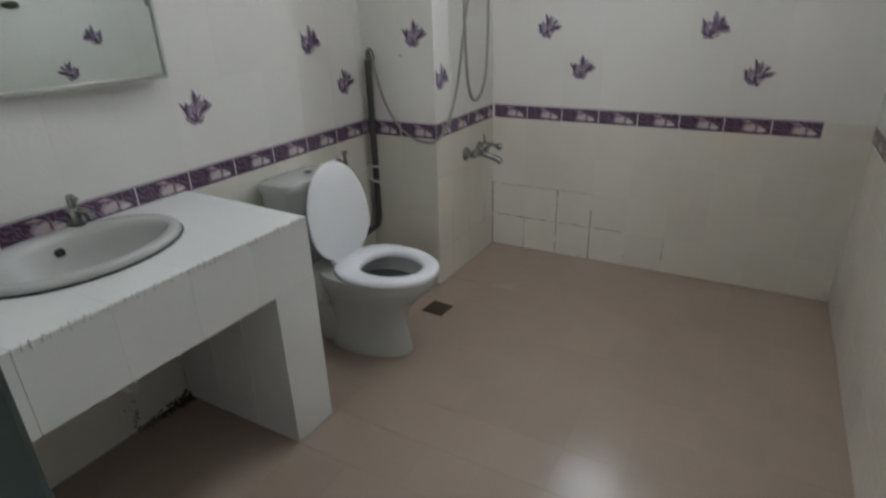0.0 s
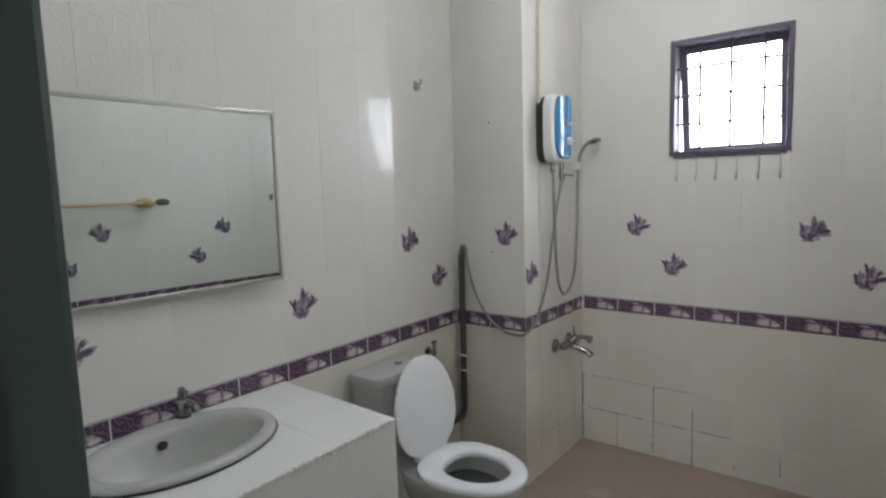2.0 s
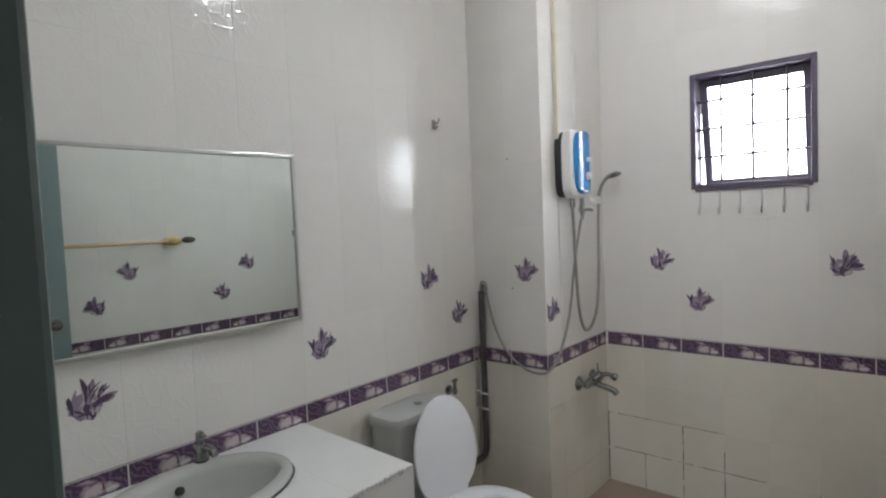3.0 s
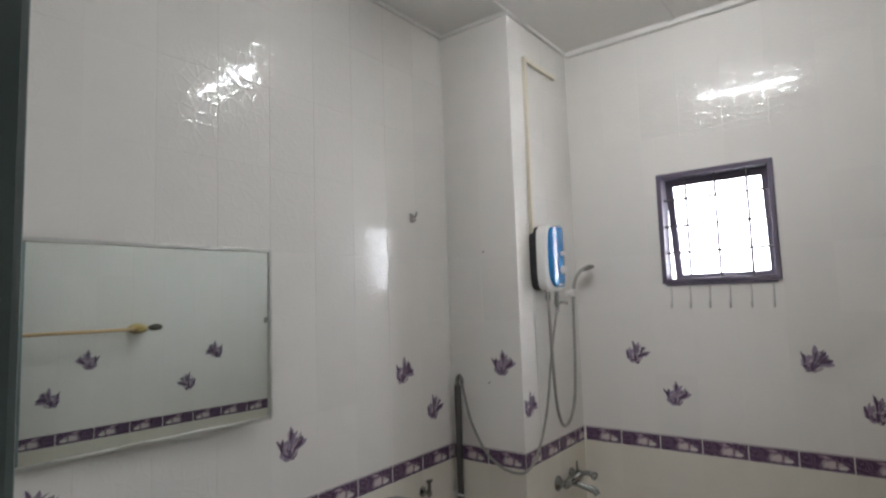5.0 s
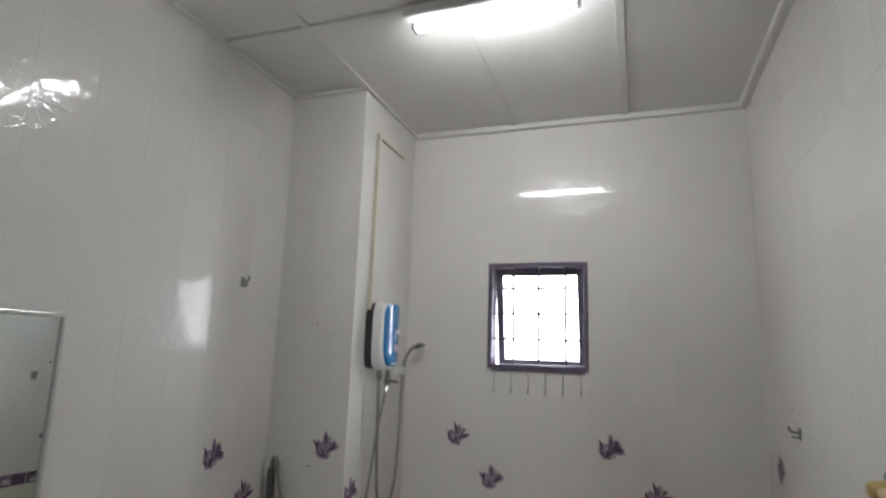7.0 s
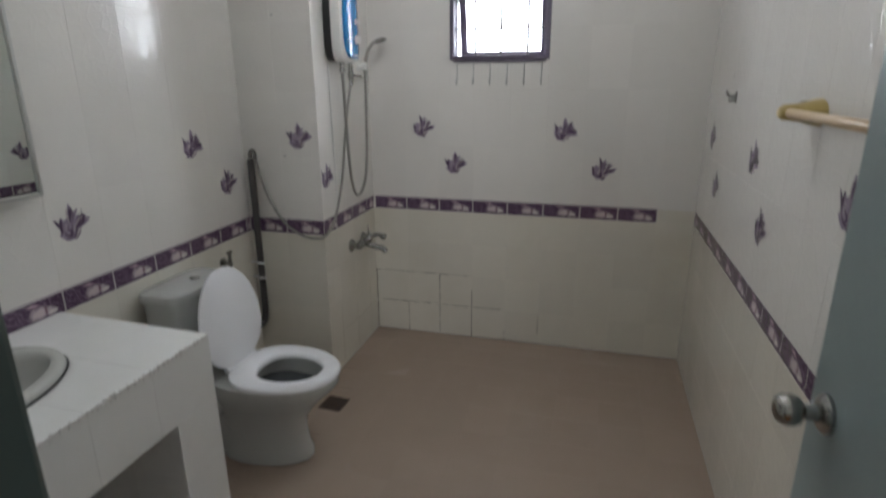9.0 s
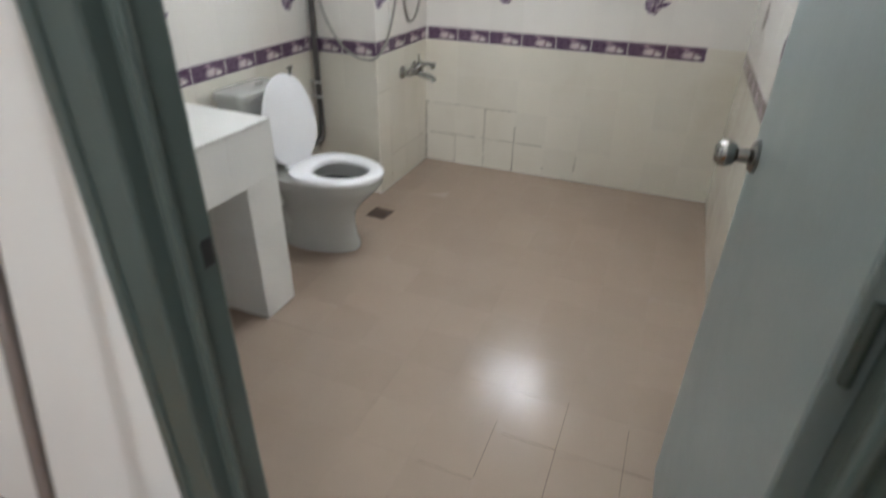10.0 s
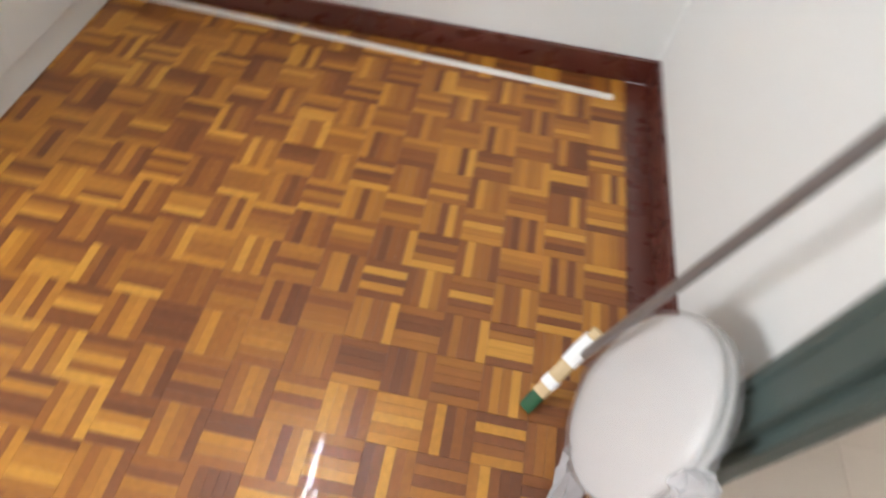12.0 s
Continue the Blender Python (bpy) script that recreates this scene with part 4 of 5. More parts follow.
# ---- bedroom things ----
def spare_seat():
    top = thing("spare_toilet_seat", (1.283, 1.177, 0.0), "cream-white toilet seat in a clear bag, leaning by the door frame", "toilet seat")
    up = Vector((-0.1759, 0.2985, 0.9381)).normalized()
    side = Vector((0.9839, 0.0829, 0.1581))
    side = (side - up * side.dot(up)).normalized()
    out = side.cross(up).normalized()
    if out.y > 0:
        out = -out                          # towards the room
    c = Vector((1.2828, 1.1770, 0.2261)) - out * 0.010
    def oval(k, d, hx=0.168, hz=0.218):
        pts = []
        for i in range(48):
            a = 2 * math.pi * i / 48
            co, si = math.cos(a), math.sin(a)
            pts.append(c + side * ((hx - k) * co * (1 - 0.02 * si)) + up * ((hz - k) * si) + out * d)
        return pts
    bm = bmesh.new()
    loft(bm, [oval(0.004, 0.012), oval(0.0, 0.016), oval(0.0, 0.022), oval(0.010, 0.031), oval(0.05, 0.036), oval(0.12, 0.039)])
    part("lid", bm, M_SPARE, top, smooth=60)
    bm = bmesh.new()
    loft(bm, [oval(0.002, -0.008), oval(-0.003, -0.004), oval(-0.003, 0.006), oval(0.008, 0.010), oval(0.075, 0.010), oval(0.078, -0.008)], cap0=False, cap1=False)
    part("ring", bm, M_SPARE, top, smooth=60)
    film = bpy.data.materials.new("clear_bag_film")
    film.use_nodes = True
    p = film.node_tree.nodes["Principled BSDF"]
    p.inputs["Base Color"].default_value, p.inputs["Roughness"].default_value = (0.78, 0.76, 0.78, 1), 0.18
    p.inputs["Alpha"].default_value = 0.42
    sheet = film.copy()
    sheet.name = "thin_bag_film"
    sheet.node_tree.nodes["Principled BSDF"].inputs["Alpha"].default_value = 0.20
    bm = bmesh.new()
    loft(bm, [oval(-0.006, -0.014), oval(-0.011, 0.0), oval(-0.010, 0.020), oval(0.004, 0.038), oval(0.05, 0.044), oval(0.10, 0.047), oval(0.15, 0.048)])
    for v in bm.verts:
        v.co += (side * noise.noise(v.co * 34) + out * noise.noise(v.co * 27 + Vector((5, 0, 0)))) * 0.005
    part("bag_sheet", bm, sheet, top, "thin clear plastic stretched over the seat", smooth=50)
    rnd = random.Random(3)
    bm = bmesh.new()
    foot = Vector((1.478, 1.085, 0.004))
    rings = []
    for t in (0.0, 0.2, 0.45, 0.7, 1.0):
        mid = (c - up * 0.198 + side * 0.035) * (1 - t) + foot * t
        ring_ = []
        for i in range(26):
            a = 2 * math.pi * i / 26
            w = (0.036 * (1 - t) + 0.013) * (1 + rnd.uniform(-0.2, 0.2))
            ring_.append(mid + side * w * math.cos(a) + out * (0.032 * (1 + rnd.uniform(-0.4, 0.4)) * math.sin(a) + 0.016))
        for q in ring_:
            q.z = max(q.z, 0.002)
        rings.append(ring_)
    loft(bm, rings, cap0=False)
    part("bag", bm, film, top, "crumpled clear plastic bag", smooth=30)
    bm = bmesh.new()
    bmesh.ops.create_icosphere(bm, subdivisions=3, radius=0.034, matrix=Matrix.Translation(c + side * 0.170 + up * 0.080 + out * 0.004))
    for v in bm.verts:
        v.co += Vector((noise.noise(v.co * 60), noise.noise(v.co * 60 + Vector((9, 0, 0))), noise.noise(v.co * 60 + Vector((0, 9, 0))))) * 0.014
    part("bag_knot", bm, film, top, "bunched plastic knot", smooth=25)


spare_seat()


def pole_brush():
    a, b = Vector((1.154, 1.075, 0.075)), Vector((1.340, 1.284, 2.02))
    top = thing("paint_brush_pole", (1.19, 1.05, 0.0), "grey metal pole with taped-on green brush, leaning on the frame", "brush pole")
    d = (b - a).normalized()
    bm = bmesh.new()
    rod(bm, a, b, 0.0097, 16)
    part("pole", bm, M_POLE, top, smooth=40)
    bm = bmesh.new()
    rod(bm, a + d * 1.15, a + d * 1.27, 0.016, 16)
    part("collar", bm, M_BLACK, top, "black plastic locking collar", smooth=40)
    tip, head = Vector((1.248, 0.995, 0.012)), Vector((1.124, 1.102, 0.205))
    e = (head - tip).normalized()
    u = e.cross(Vector((0, 0, 1))).normalized()
    v = e.cross(u).normalized()
    def slab(t, w, th):
        return disc_ring(tip + (head - tip) * t, u, v, w, th, 16, 5.0)
    bm = bmesh.new()
    loft(bm, [slab(0.0, 0.015, 0.003), slab(0.05, 0.017, 0.006), slab(0.24, 0.016, 0.010)])
    part("bristles", bm, M_BRISTLE, top, "dark green bristles", smooth=40)
    bm = bmesh.new()
    loft(bm, [slab(0.22, 0.0175, 0.011), slab(0.62, 0.0165, 0.011), slab(1.0, 0.014, 0.010)])
    part("handle", bm, M_BRUSHWOOD, top, "pale wooden brush stock", smooth=40)
    for t0, t1 in ((0.33, 0.43), (0.62, 0.92)):
        bm = bmesh.new()
        loft(bm, [slab(t0, 0.0185, 0.0125), slab((t0 + t1) / 2, 0.0192, 0.0130), slab(t1, 0.0180, 0.0125)])
        part("tape", bm, M_TAPE, top, "white tape wrap", smooth=40)


pole_brush()

bm = bmesh.new()
a, b = Vector((0.118, 1.192, 0)), Vector((0.030, -0.57, 0))
n = (b - a).normalized().cross(Vector((0, 0, 1)))
loft(bm, [[p - n * 0.011, p + n * 0.011, p + n * 0.009 + Vector((0, 0, 0.009)), p - n * 0.009 + Vector((0, 0, 0.009))] for p in (a + Vector((0, 0, 0.0005)), b + Vector((0, 0, 0.0005)))])
solid("cable_trunking", bm, M_WHITESTRIP, "loose white plastic cable trunking lying on the parquet", "trunking")


def wardrobe():
    top = thing("wardrobe", (0.55, -0.9, 0.0), "tall white laminate wardrobe on a low plinth", "wardrobe")
    part("plinth", boxes((0.017, 1.1, -1.15, -0.598, 0.002, 0.088), bevel=0.002), M_WARD, top)
    part("body", boxes((0.017, 1.1, -1.16, -0.602, 0.089, 2.1), bevel=0.002), M_WARD, top)
    for k in range(2):
        x = 0.020 + k * 0.54
        part("door", boxes((x, x + 0.536, -0.601, -0.585, 0.095, 2.09), bevel=0.002), M_WARD, top)


wardrobe()


def bedroom_lamp():
    top = thing("bedroom_ceiling_lamp", (1.0, 0.06, ZC), "lit ceiling tube lamp of the bedroom", "ceiling lamp")
    part("housing", boxes((0.69, 1.31, 0.03, 0.09, ZC - 0.03, ZC), bevel=0.004), M_WHITEP, top)
    bm = bmesh.new()
    rod(bm, (0.705, 0.06, ZC - 0.048), (1.295, 0.06, ZC - 0.048), 0.0145, 18)
    part("tube", bm, M_TUBE_BED, top, "glowing white tube", smooth=40)


bedroom_lamp()


# ---- printed flowers on the tiles ----
def flower_mesh(seed):
    rnd = random.Random(seed)
    bm = bmesh.new()
    def blade(x0, z0, ang, length, width, mi, y, bend):
        pts_l, pts_r = [], []
        for k in range(7):
            t = k / 6
            a = ang + bend * t
            x, z = x0 + math.sin(a) * length * t, z0 + math.cos(a) * length * t
            w = width * min(1.0, 0.35 + 1.1 * t) * (1.0 if t < 0.6 else (0.92, 0.66, 0.12)[min(2, k - 4)])
            pts_l.append(Vector((x - math.cos(a) * w, y, z + math.sin(a) * w)))
            pts_r.append(Vector((x + math.cos(a) * w, y, z - math.sin(a) * w)))
        vs = [[bm.verts.new(p) for p in s] for s in (pts_l, pts_r)]
        for i in range(6):
            bm.faces.new((vs[0][i], vs[1][i], vs[1][i + 1], vs[0][i + 1])).material_index = mi
    layer = -0.0006
    def petals(n, x, z, a0, a1, l0, l1, width, mats, spread=0.006):
        nonlocal layer
        for k in range(n):
            a = radians(a0 + (a1 - a0) * (k + 0.5) / n + rnd.uniform(-7, 7))
            blade(x + rnd.uniform(-spread, spread), z + rnd.uniform(-spread, spread), a, rnd.uniform(l0, l1), width * rnd.uniform(0.75, 1.2), mats[k % len(mats)], layer, rnd.uniform(-0.35, 0.35))
            layer -= 0.00002
    # a round bowl with a thin finger, a tall flared tuft and a fan rising from it, dark streaks over all
    for k, (rx, rz, mi) in enumerate(((0.040, 0.034, 1), (0.022, 0.018, 2))):
        ring = []
        for j in range(22):
            a = 2 * math.pi * j / 22
            q = rnd.uniform(0.82, 1.10)
            ring.append(bm.verts.new((-0.008 + 0.006 * k + rx * q * math.cos(a), -0.0003 - 0.0001 * k, -0.028 + rz * q * math.sin(a))))
        bm.faces.new(ring).material_index = mi
    petals(11, -0.006, -0.056, -84, 62, 0.030, 0.044, 0.0095, (1, 0, 1, 1, 2, 1))
    petals(3, -0.036, -0.034, -14, 0, 0.040, 0.054, 0.0055, (0, 1, 0), 0.003)
    petals(5, -0.004, -0.020, 0, 22, 0.050, 0.066, 0.0085, (1, 2, 1, 0))
    petals(6, 0.006, -0.032, 32, 64, 0.044, 0.062, 0.0095, (1, 0, 1, 2))
    petals(4, -0.002, -0.018, 0, 24, 0.038, 0.058, 0.0022, (0,), 0.008)
    petals(4, 0.010, -0.024, 34, 62, 0.032, 0.050, 0.0022, (0,), 0.008)
    petals(7, -0.004, -0.056, -78, 58, 0.022, 0.040, 0.0026, (0,), 0.010)
    return mesh_from("flower_print", bm, [M_PETAL_A, M_PETAL_B, M_PETAL_C])


flowers = [flower_mesh(s) for s in (1, 2, 3)]


def flower(wall, m, k):
    ob = new("flower_print", flowers[k % 3])
    ob.parent = wall
    ob.matrix_basis = m @ pose(0, -0.0005, 0, 0, 4 * (k % 3 - 1), 0) @ Matrix.Diagonal((1.13, 1, 1.13, 1))


for k, (x, z) in enumerate(((0.724, 1.281), (0.918, 1.080), (1.516, 1.275), (1.720, 1.072))):
    flower(wall_north, pose(x, YB, z), k)
for k, (y, z) in enumerate(((1.797, 1.085), (2.597, 1.082), (3.230, 1.273), (3.441, 1.074))):
    flower(wall_west, pose(0, y, z, 0, 0, 90), k)
for k, (y, z) in enumerate(((4.045, 1.276), (3.852, 1.080), (3.300, 1.272), (3.110, 1.072), (2.505, 1.275), (2.310, 1.075))):
    flower(wall_east, pose(XR, y, z, 0, 0, -90), k)
flower(wall_column, pose(0.312, CY, 1.279), 1)
flower(wall_column, pose(CX, 3.655, 1.085, 0, 0, 90), 2)

mould = random.Random(8)
# mouldy joints low on the window wall and the column
for r in ((CX + 0.0, CX + 0.004, YB - 0.003, YB + 0.001, 0.0, 0.40), (0.619, 0.6212, YB - 0.0004, YB + 0.002, 0.0, 0.195), (0.8185, 0.8215, YB - 0.0004, YB + 0.002, 0.0, 0.395), (1.0185, 1.0215, YB - 0.0004, YB + 0.002, 0.0, 0.30),
          (1.2190, 1.2210, YB - 0.0004, YB + 0.002, 0.0, 0.06), (1.419, 1.4208, YB - 0.0004, YB + 0.002, 0.05, 0.195), (CX + 0.01, 1.20, YB - 0.0004, YB + 0.002, 0.1942, 0.1964), (CX + 0.01, 1.02, YB - 0.0004, YB + 0.002, 0.3913, 0.3927)):
    bm = bmesh.new()
    up = r[5] - r[4] > r[1] - r[0]
    lo, hi = (r[4], r[5]) if up else (r[0], r[1])
    while lo < hi:
        nxt = min(hi, lo + mould.uniform(0.006, 0.030))
        w = mould.uniform(-0.0007, 0.0012)
        if mould.random() > 0.14:
            if up:
                box(bm, r[0] - w, r[1] + w, r[2], r[3], lo, nxt)
            else:
                box(bm, lo, nxt, r[2], r[3], r[4] - w, r[5] + w)
        lo = nxt
    ob = solid("mould_line", bm, M_MOULD, "dark mouldy grout line in a tile joint", "")
    ob.parent = wall_north

def pipe_stub():
    top = thing("pipe_stub", (0.0, 2.098, 0.195), "short white plastic pipe stub low on the wall", "pipe")
    bm = bmesh.new()
    turned(bm, (0.0, 2.098, 0.195), (0.045, 2.098, 0.195), [(0, 0.024), (0.2, 0.024), (0.25, 0.019), (1, 0.019)], 18)
    part("pipe", bm, M_WHITEP, top, smooth=40)
    bm = bmesh.new()
    turned(bm, (-0.002, 1.982, 0.208), (0.0012, 1.982, 0.208), [(0, 0.020), (1, 0.020)], 16)
    ob = solid("pipe_hole", bm, M_BLACK)
    ob.parent = wall_west


pipe_stub()

# ---- wall, floor and counter tiles ----
tile_meshes = {}


def tile_mesh(w, h, mat, depth=0.006):
    """A tile in its own plane: x wide, z high, face towards -y at y = 0."""
    key = (round(w, 3), round(h, 3), mat.name)
    if key not in tile_meshes:
        bm = bmesh.new()
        def r(a, b, y):
            return [Vector((-a / 2, y, -b / 2)), Vector((a / 2, y, -b / 2)), Vector((a / 2, y, b / 2)), Vector((-a / 2, y, b / 2))]
        loft(bm, [r(w, h, depth), r(w, h, 0.0004), r(w - 0.001, h - 0.001, 0.0)], cap0=False)
        tile_meshes[key] = mesh_from("tile", bm, mat)
    return tile_meshes[key]


def cut(rect, hole):
    """What is left of a rectangle (u0, u1, v0, v1) outside a hole."""
    if not hole:
        return [rect]
    u0, u1, v0, v1 = rect
    a0, a1, b0, b1 = hole
    if u1 <= a0 or u0 >= a1 or v1 <= b0 or v0 >= b1:
        return [rect]
    out = []
    if u0 < a0:
        out.append((u0, a0, v0, v1))
    if u1 > a1:
        out.append((a1, u1, v0, v1))
    m0, m1 = max(u0, a0), min(u1, a1)
    if v0 < b0:
        out.append((m0, m1, v0, b0))
    if v1 > b1:
        out.append((m0, m1, b1, v1))
    return out


tilt = random.Random(5)
ROWS = [0.0, 0.195, 0.392, 0.588, 0.783, 0.855, 1.162, 1.469, 1.777, 2.084, 2.391, 2.698, ZC]


def tile_wall(wall, us, place, hole=None, border=(-9, 9), joint=0.0007):
    """us: joint lines along the wall; place(u, v): pose of a tile's middle."""
    for u0, u1 in zip(us, us[1:]):
        for k, (v0, v1) in enumerate(zip(ROWS, ROWS[1:])):
            for r in cut((u0, u1, v0, v1), hole):
                w, h = r[1] - r[0] - joint, r[3] - r[2] - joint
                if k == 4 and border[0] < (r[0] + r[1]) / 2 < border[1]:
                    w, h = w - 0.0036, h - 0.002
                if w < 0.006 or h < 0.006:
                    continue
                mid = (r[0] + r[1]) / 2
                band = k == 4 and border[0] < mid < border[1]
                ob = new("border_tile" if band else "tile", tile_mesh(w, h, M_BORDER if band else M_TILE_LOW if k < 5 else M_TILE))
                ob.parent = wall
                ob.matrix_basis = place(mid, (r[2] + r[3]) / 2) @ pose(0, 0, 0, tilt.gauss(0, 0.035), 0, tilt.gauss(0, 0.035))


def steps(a, b, first, step):
    """Joint lines from a to b with one at first, step apart."""
    k = math.ceil((a - first) / step - 1e-6)
    out = [a]
    while first + k * step < b - 0.004:
        if first + k * step > a + 0.004:
            out.append(first + k * step)
        k += 1
    return out + [b]


tile_wall(wall_north, steps(CX, XR, 0.42, 0.2), lambda u, v: pose(u, YB, v), (WX0, WX1, WZ0, WZ1), (0, 2.02))
tile_wall(wall_west, steps(YF, CY, 1.885, 0.2085), lambda u, v: pose(0, u, v, 0, 0, 90))
tile_wall(wall_east, steps(YF, YB, 4.15, 0.2), lambda u, v: pose(XR, u, v, 0, 0, -90))
tile_wall(wall_column, steps(0.0, CX, 0.206, 0.206), lambda u, v: pose(u, CY, v))
tile_wall_side = steps(CY, YB, 3.735, 0.2)
tile_wall(wall_column, tile_wall_side, lambda u, v: pose(CX, u, v, 0, 0, 90))

for u0, u1 in zip(*(lambda s: (s, s[1:]))(steps(0.0, XR, 1.576, 0.2))):
    for v0, v1 in zip(*(lambda s: (s, s[1:]))(steps(1.374, YB, 2.115, 0.197))):
        ob = new("floor_tile", tile_mesh(u1 - u0 - 0.002, v1 - v0 - 0.002, M_FLOOR))
        ob.parent = floor
        ob.matrix_basis = pose((u0 + u1) / 2, (v0 + v1) / 2, 0.0, -90) @ pose(0, 0, 0, tilt.gauss(0, 0.2), 0, tilt.gauss(0, 0.2))

# thin lilac lines above the border
for owner, r in ((wall_west, (-0.002, 0.0007, YF, CY, 0.8565, 0.8595)), (wall_column, (0.001, CX, CY - 0.0007, CY + 0.002, 0.8565, 0.8595)), (wall_column, (CX - 0.002, CX + 0.0007, CY, YB, 0.8565, 0.8595)), (wall_north, (CX + 0.001, 2.02, YB - 0.0007, YB + 0.002, 0.8565, 0.8595))):
    ob = solid("border_line", boxes(r), M_LINE)
    ob.parent = owner

# stained joints of the floor near the door
for r in ((1.5752, 1.5768, 1.42, 1.50), (1.5752, 1.5768, 1.70, 1.77), (1.5752, 1.5768, 1.93, 2.16), (1.7752, 1.7768, 1.90, 2.33), (1.60, 1.775, 2.1142, 2.1158), (1.62, 1.775, 2.3112, 2.3124), (1.40, 1.575, 1.9172, 1.9184), (1.3752, 1.3764, 1.46, 1.56), (1.9752, 1.9764, 1.98, 2.28)):
    ob = solid("grout_stain", boxes((*r, -0.0010, -0.0002)), M_MOULD)
    ob.parent = floor

# dirty joints of the column and small drill holes
for r in ((3.60, 3.73, 0.5872, 0.5888), (3.7342, 3.7358, 0.02, 0.38), (3.9342, 3.9358, 0.02, 0.30), (3.74, 4.20, 0.1942, 0.1956), (4.1342, 4.1358, 0.0, 0.36)):
    ob = solid("mould_line", boxes((CX - 0.001, CX + 0.0004, *r)), M_STAIN)
    ob.parent = wall_column
for x, z in ((0.222, 1.806), (0.228, 1.170)):
    bm = bmesh.new()
    turned(bm, (x, CY + 0.002, z), (x, CY - 0.0006, z), [(0, 0.004), (1, 0.004)], 10)
    ob = solid("drill_hole", bm, M_BLACK)
    ob.parent = wall_column
bm = bmesh.new()
turned(bm, (XR + 0.002, 3.787, 1.528), (XR - 0.0006, 3.787, 1.528), [(0, 0.007), (1, 0.007)], 10)
ob = solid("drill_hole", bm, M_BLACK)
ob.parent = wall_east

# counter tiles
slope = math.degrees(math.atan(0.023))
for u0, u1 in zip(counter_ys, counter_ys[1:]):
    ob = new("counter_tile", tile_mesh(u1 - u0 - 0.0002, zt(0.565) - 0.566 - 0.004, M_COUNTER))
    ob.parent = counter
    ob.matrix_basis = Matrix.Translation(-origin[counter]) @ pose(0.565, (u0 + u1) / 2, (zt(0.565) + 0.566) / 2, 0, 0, 90)
for v0, v1 in ((0.0, 0.18), (0.18, 0.37), (0.37, 0.566)):
    ob = new("counter_tile", tile_mesh(0.1735, v1 - v0 - 0.0003, M_COUNTER))
    ob.parent = counter
    ob.matrix_basis = Matrix.Translation(-origin[counter]) @ pose(0.565, 2.403, (v0 + v1) / 2, 0, 0, 90)
    for x in (0.10, 0.285, 0.47):
        ob = new("counter_tile", tile_mesh(0.1838, v1 - v0 - 0.0003, M_COUNTER))
        ob.parent = counter
        ob.matrix_basis = Matrix.Translation(-origin[counter]) @ pose(x, 2.316, (v0 + v1) / 2, 0, 0, 0)
        ob = new("counter_tile", tile_mesh(0.1838, v1 - v0 - 0.0003, M_COUNTER))
        ob.parent = counter
        ob.matrix_basis = Matrix.Translation(-origin[counter]) @ pose(x, 2.49, (v0 + v1) / 2, 0, 0, 180)


def top_tile(x0, x1, y0, y1):
    """A tile of the vanity top, cut to the basin's oval where it meets it."""
    n = 10
    def inside(x, y):
        return ((x - BC[0]) / 0.186) ** 2 + ((y - BC[1]) / 0.266) ** 2 < 1
    bm = bmesh.new()
    g = [[(x0 + (x1 - x0) * i / n, y0 + (y1 - y0) * j / n) for j in range(n + 1)] for i in range(n + 1)]
    vs = {}
    def vert(i, j):
        if (i, j) not in vs:
            x, y = g[i][j]
            vs[i, j] = bm.verts.new((x, y, zt(x)))
        return vs[i, j]
    for i in range(n):
        for j in range(n):
            mx, my = (g[i][j][0] + g[i + 1][j][0]) / 2, (g[i][j][1] + g[i][j + 1][1]) / 2
            if not inside(mx, my):
                bm.faces.new((vert(i, j), vert(i + 1, j), vert(i + 1, j + 1), vert(i, j + 1)))
    if not bm.faces:
        bm.free()
        return
    got = bmesh.ops.extrude_face_region(bm, geom=list(bm.faces))
    bmesh.ops.translate(bm, verts=[e for e in got["geom"] if isinstance(e, bmesh.types.BMVert)], vec=(0, 0, -0.0035))
    bmesh.ops.recalc_face_normals(bm, faces=bm.faces)
    part("counter_tile", bm, M_COUNTER, counter)


for y0, y1 in zip(counter_ys, counter_ys[1:]):
    for x0, x1 in ((0.001, 0.182), (0.182, 0.373), (0.373, 0.566)):
        top_tile(x0 + 0.0004, x1 - 0.0004, y0 + 0.0004, y1 - 0.0004)

# chipped edge of the vanity top
chips = bmesh.new()
rnd = random.Random(11)
y = 1.45
while y < 2.47:
    s = rnd.uniform(0.004, 0.010)
    bmesh.ops.create_icosphere(chips, subdivisions=1, radius=1.0, matrix=Matrix.LocRotScale((0.5645, y, zt(0.565) - 0.001 - s * 0.4), Euler((rnd.uniform(-0.5, 0.1), 0, 0)), (0.0052, s * 0.5, s * 1.3)))
    y += rnd.uniform(0.012, 0.026)
ob = part("edge_grout", chips, M_COUNTER, counter, "ragged lumps of grout along the edge", smooth=60)
tagged(ob, kind="stuff")

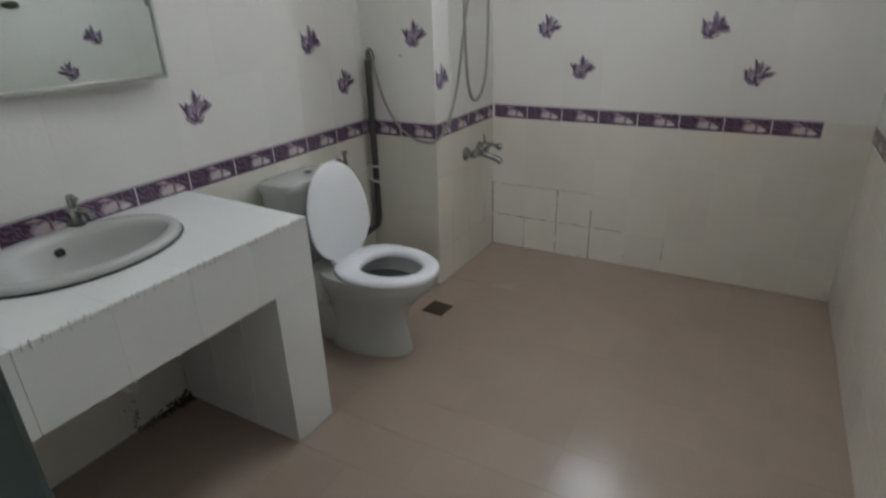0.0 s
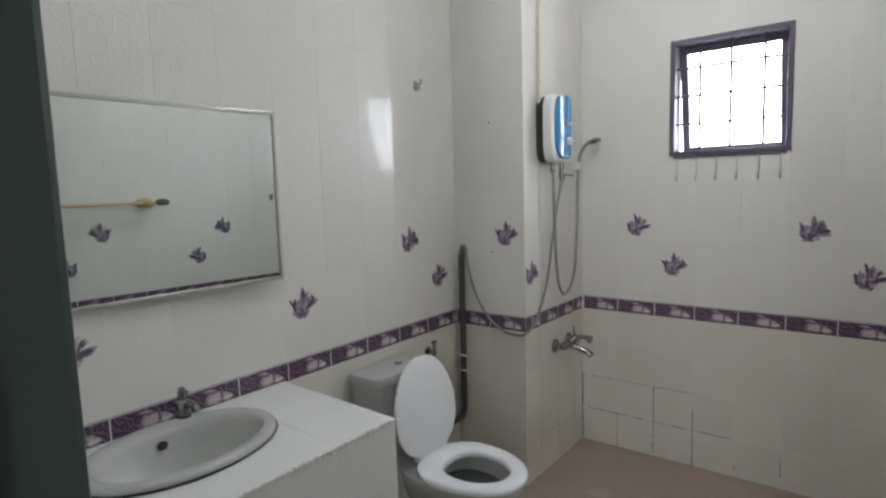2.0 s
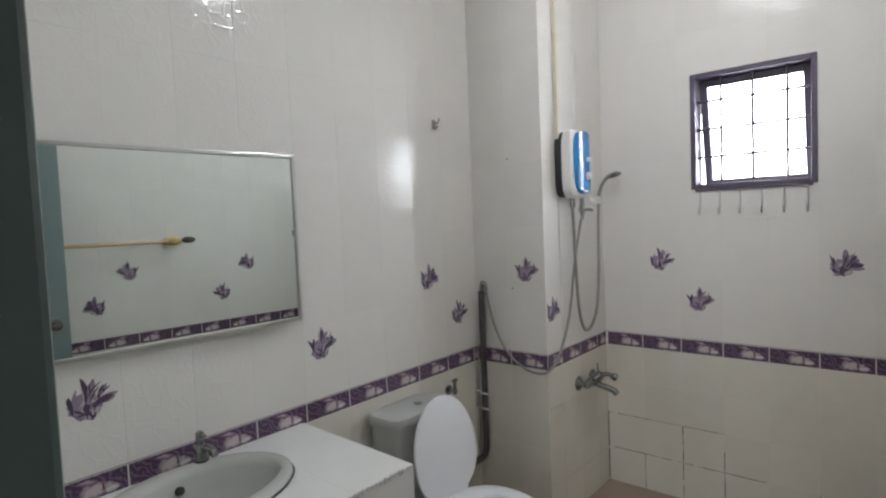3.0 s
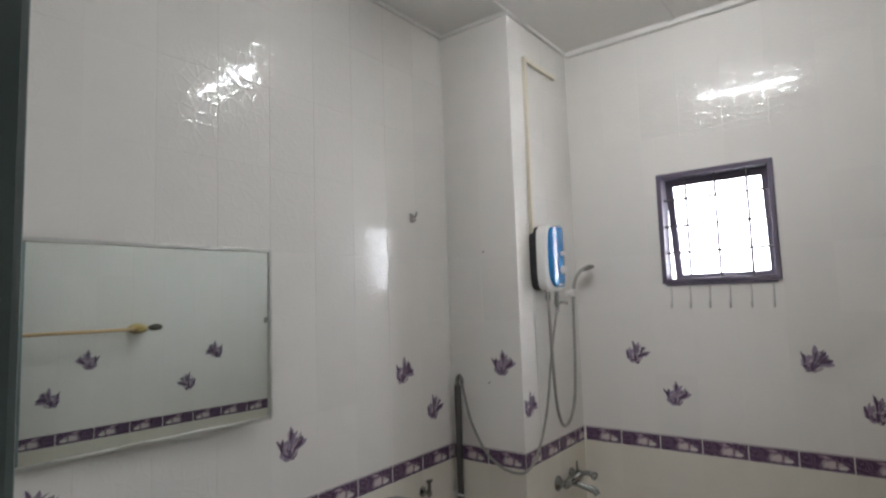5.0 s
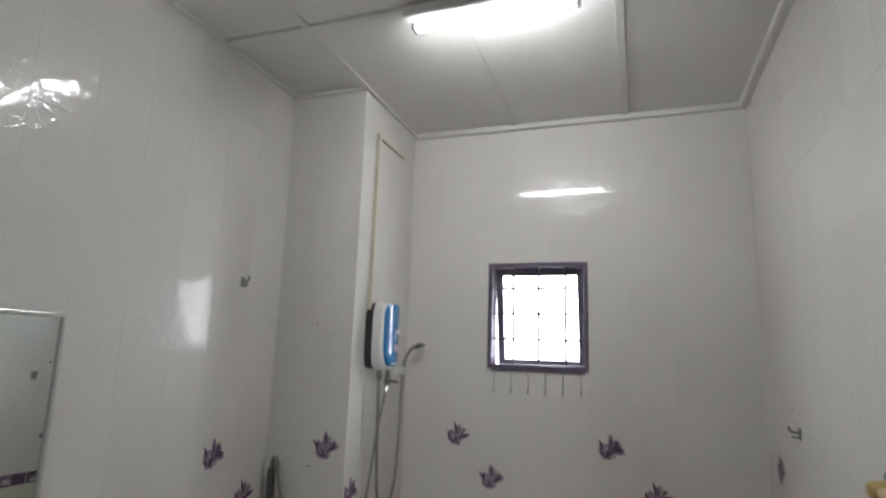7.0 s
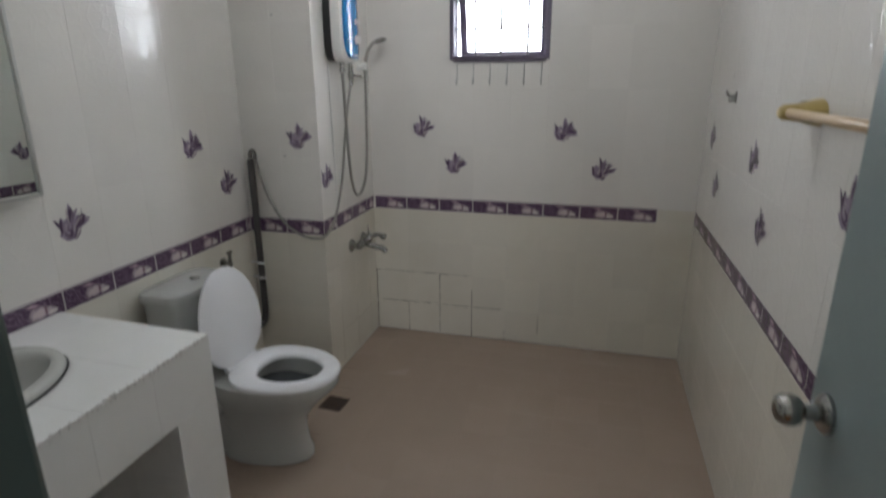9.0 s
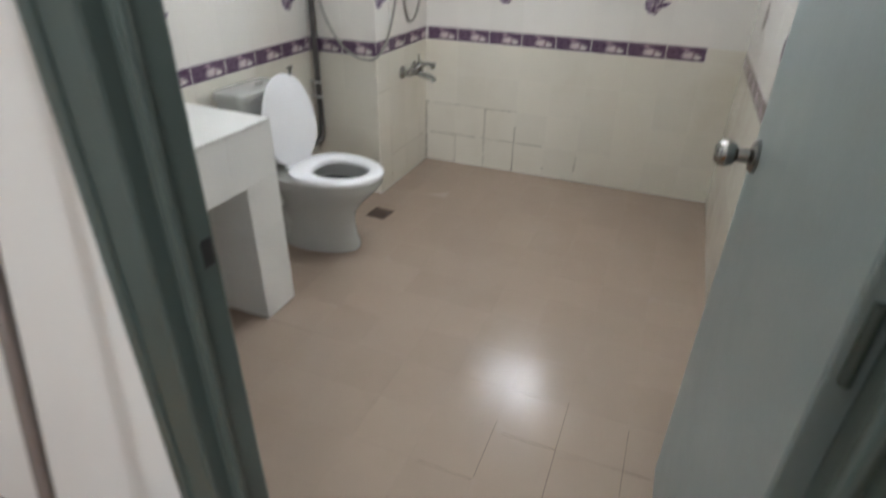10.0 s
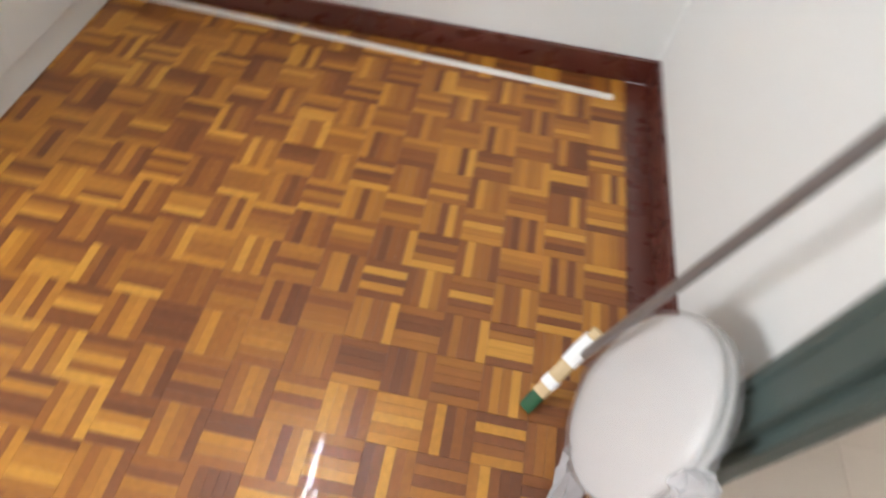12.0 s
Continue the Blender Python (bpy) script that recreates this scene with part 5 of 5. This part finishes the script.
# stained joint of the fascia, dirt on the floor and the wall under the vanity
part("joint_stain", boxes((0.5640, 0.5656, 1.6394, 1.6406, 0.565, 0.772)), M_STAIN, counter)
rnd = random.Random(21)
grime_floor, grime_wall = bmesh.new(), bmesh.new()
def speck(bm, o, u, v, r):
    ring = [bm.verts.new(o + (u * math.cos(2 * math.pi * k / 11) + v * math.sin(2 * math.pi * k / 11)) * r * rnd.uniform(0.45, 1.25)) for k in range(11)]
    bm.faces.new(ring)
for k in range(150):
    y = 2.312 - 0.26 * rnd.random() ** 1.5
    near = 1 - (2.312 - y) / 0.30
    speck(grime_floor, Vector((0.004 + 0.030 * rnd.random() ** 2, y, 0.0012 + 0.00001 * k)), Vector((1, 0, 0)), Vector((0, 1, 0)), rnd.uniform(0.006, 0.014) * near)
    speck(grime_wall, Vector((0.0012 + 0.00001 * k, y, 0.004 + 0.035 * near * rnd.random() ** 2)), Vector((0, 1, 0)), Vector((0, 0, 1)), rnd.uniform(0.004, 0.011) * near)
    if k % 5 == 0:
        speck(grime_wall, Vector((0.0012 + 0.00001 * k, 2.095 + rnd.gauss(0, 0.012), 0.16 * rnd.random())), Vector((0, 1, 0)), Vector((0, 0, 1)), rnd.uniform(0.002, 0.006))
for name, bm, owner in (("floor_grime", grime_floor, floor), ("wall_grime", grime_wall, wall_west)):
    ob = solid(name, bm, M_DIRT, "black specks of dirt", kind="stuff")
    ob.parent = owner

# a small yellow-green scrap by the basin rim
rnd = random.Random(4)
scrap = bmesh.new()
for k in range(5):
    speck(scrap, Vector((0.352 + 0.009 * k, 2.138 - 0.004 * k + rnd.uniform(-0.006, 0.006), zt(0.37) + 0.0008 + 0.00002 * k)), Vector((1, 0.4, 0)), Vector((-0.1, 0.35, 0)), rnd.uniform(0.006, 0.012))
M_SCRAP = material("yellow_green_scrap", (0.48, 0.46, 0.16), 0.6, vary=0.3, scale=60)
part("paint_mark", scrap, M_SCRAP, counter, "small yellow-green smear")

# mosaic parquet: squares of five fingers, turned by turns
Q = 0.114
finger = bmesh.new()
def finger_ring(a, b, z):
    return [Vector((-a / 2, -b / 2, z)), Vector((a / 2, -b / 2, z)), Vector((a / 2, b / 2, z)), Vector((-a / 2, b / 2, z))]
loft(finger, [finger_ring(Q - 0.0006, Q / 5 - 0.0003, -0.008), finger_ring(Q - 0.0006, Q / 5 - 0.0003, -0.0004), finger_ring(Q - 0.0010, Q / 5 - 0.0006, 0.0)], cap0=False)
finger = mesh_from("parquet_finger", finger, M_PARQ_ONE)
far_v, far_f = [], []
for i in range(0, 33):
    for j in range(0, 34):
        bx, by = 0.016 + (i + 0.5) * Q, 1.235 - (j + 0.5) * Q
        if bx > BX1 or by < BY0:
            continue
        for k in range(5):
            o = (k - 2) * Q / 5
            along = (i + j) % 2 == 0
            m = pose(bx + (0 if along else o), by + (o if along else 0), 0.0, 0, 0, 0 if along else 90) @ pose(0, 0, 0, tilt.gauss(0, 0.25), 0, 0)
            if bx < 1.3 and 0.45 < by:
                ob = new("parquet_finger", finger)
                ob.parent = floor_bedroom
                ob.matrix_basis = m
            else:
                n = len(far_v)
                a, b = Q / 2 - 0.0004, Q / 10 - 0.0002
                far_v += [m @ Vector(p) for p in ((-a, -b, 0), (a, -b, 0), (a, b, 0), (-a, b, 0), (-a, -b, -0.006), (a, -b, -0.006), (a, b, -0.006), (-a, b, -0.006))]
                far_f += [(n, n + 1, n + 2, n + 3), (n + 4, n + 5, n + 1, n), (n + 5, n + 6, n + 2, n + 1), (n + 6, n + 7, n + 3, n + 2), (n + 7, n + 4, n, n + 3)]
data = bpy.data.meshes.new("parquet_fingers")
data.from_pydata(far_v, [], far_f)
data.materials.append(M_PARQ_FAR)
ob = new("parquet_fingers", data)
ob.parent = floor_bedroom
tagged(ob, "honey to dark red mosaic parquet fingers", kind="stuff")
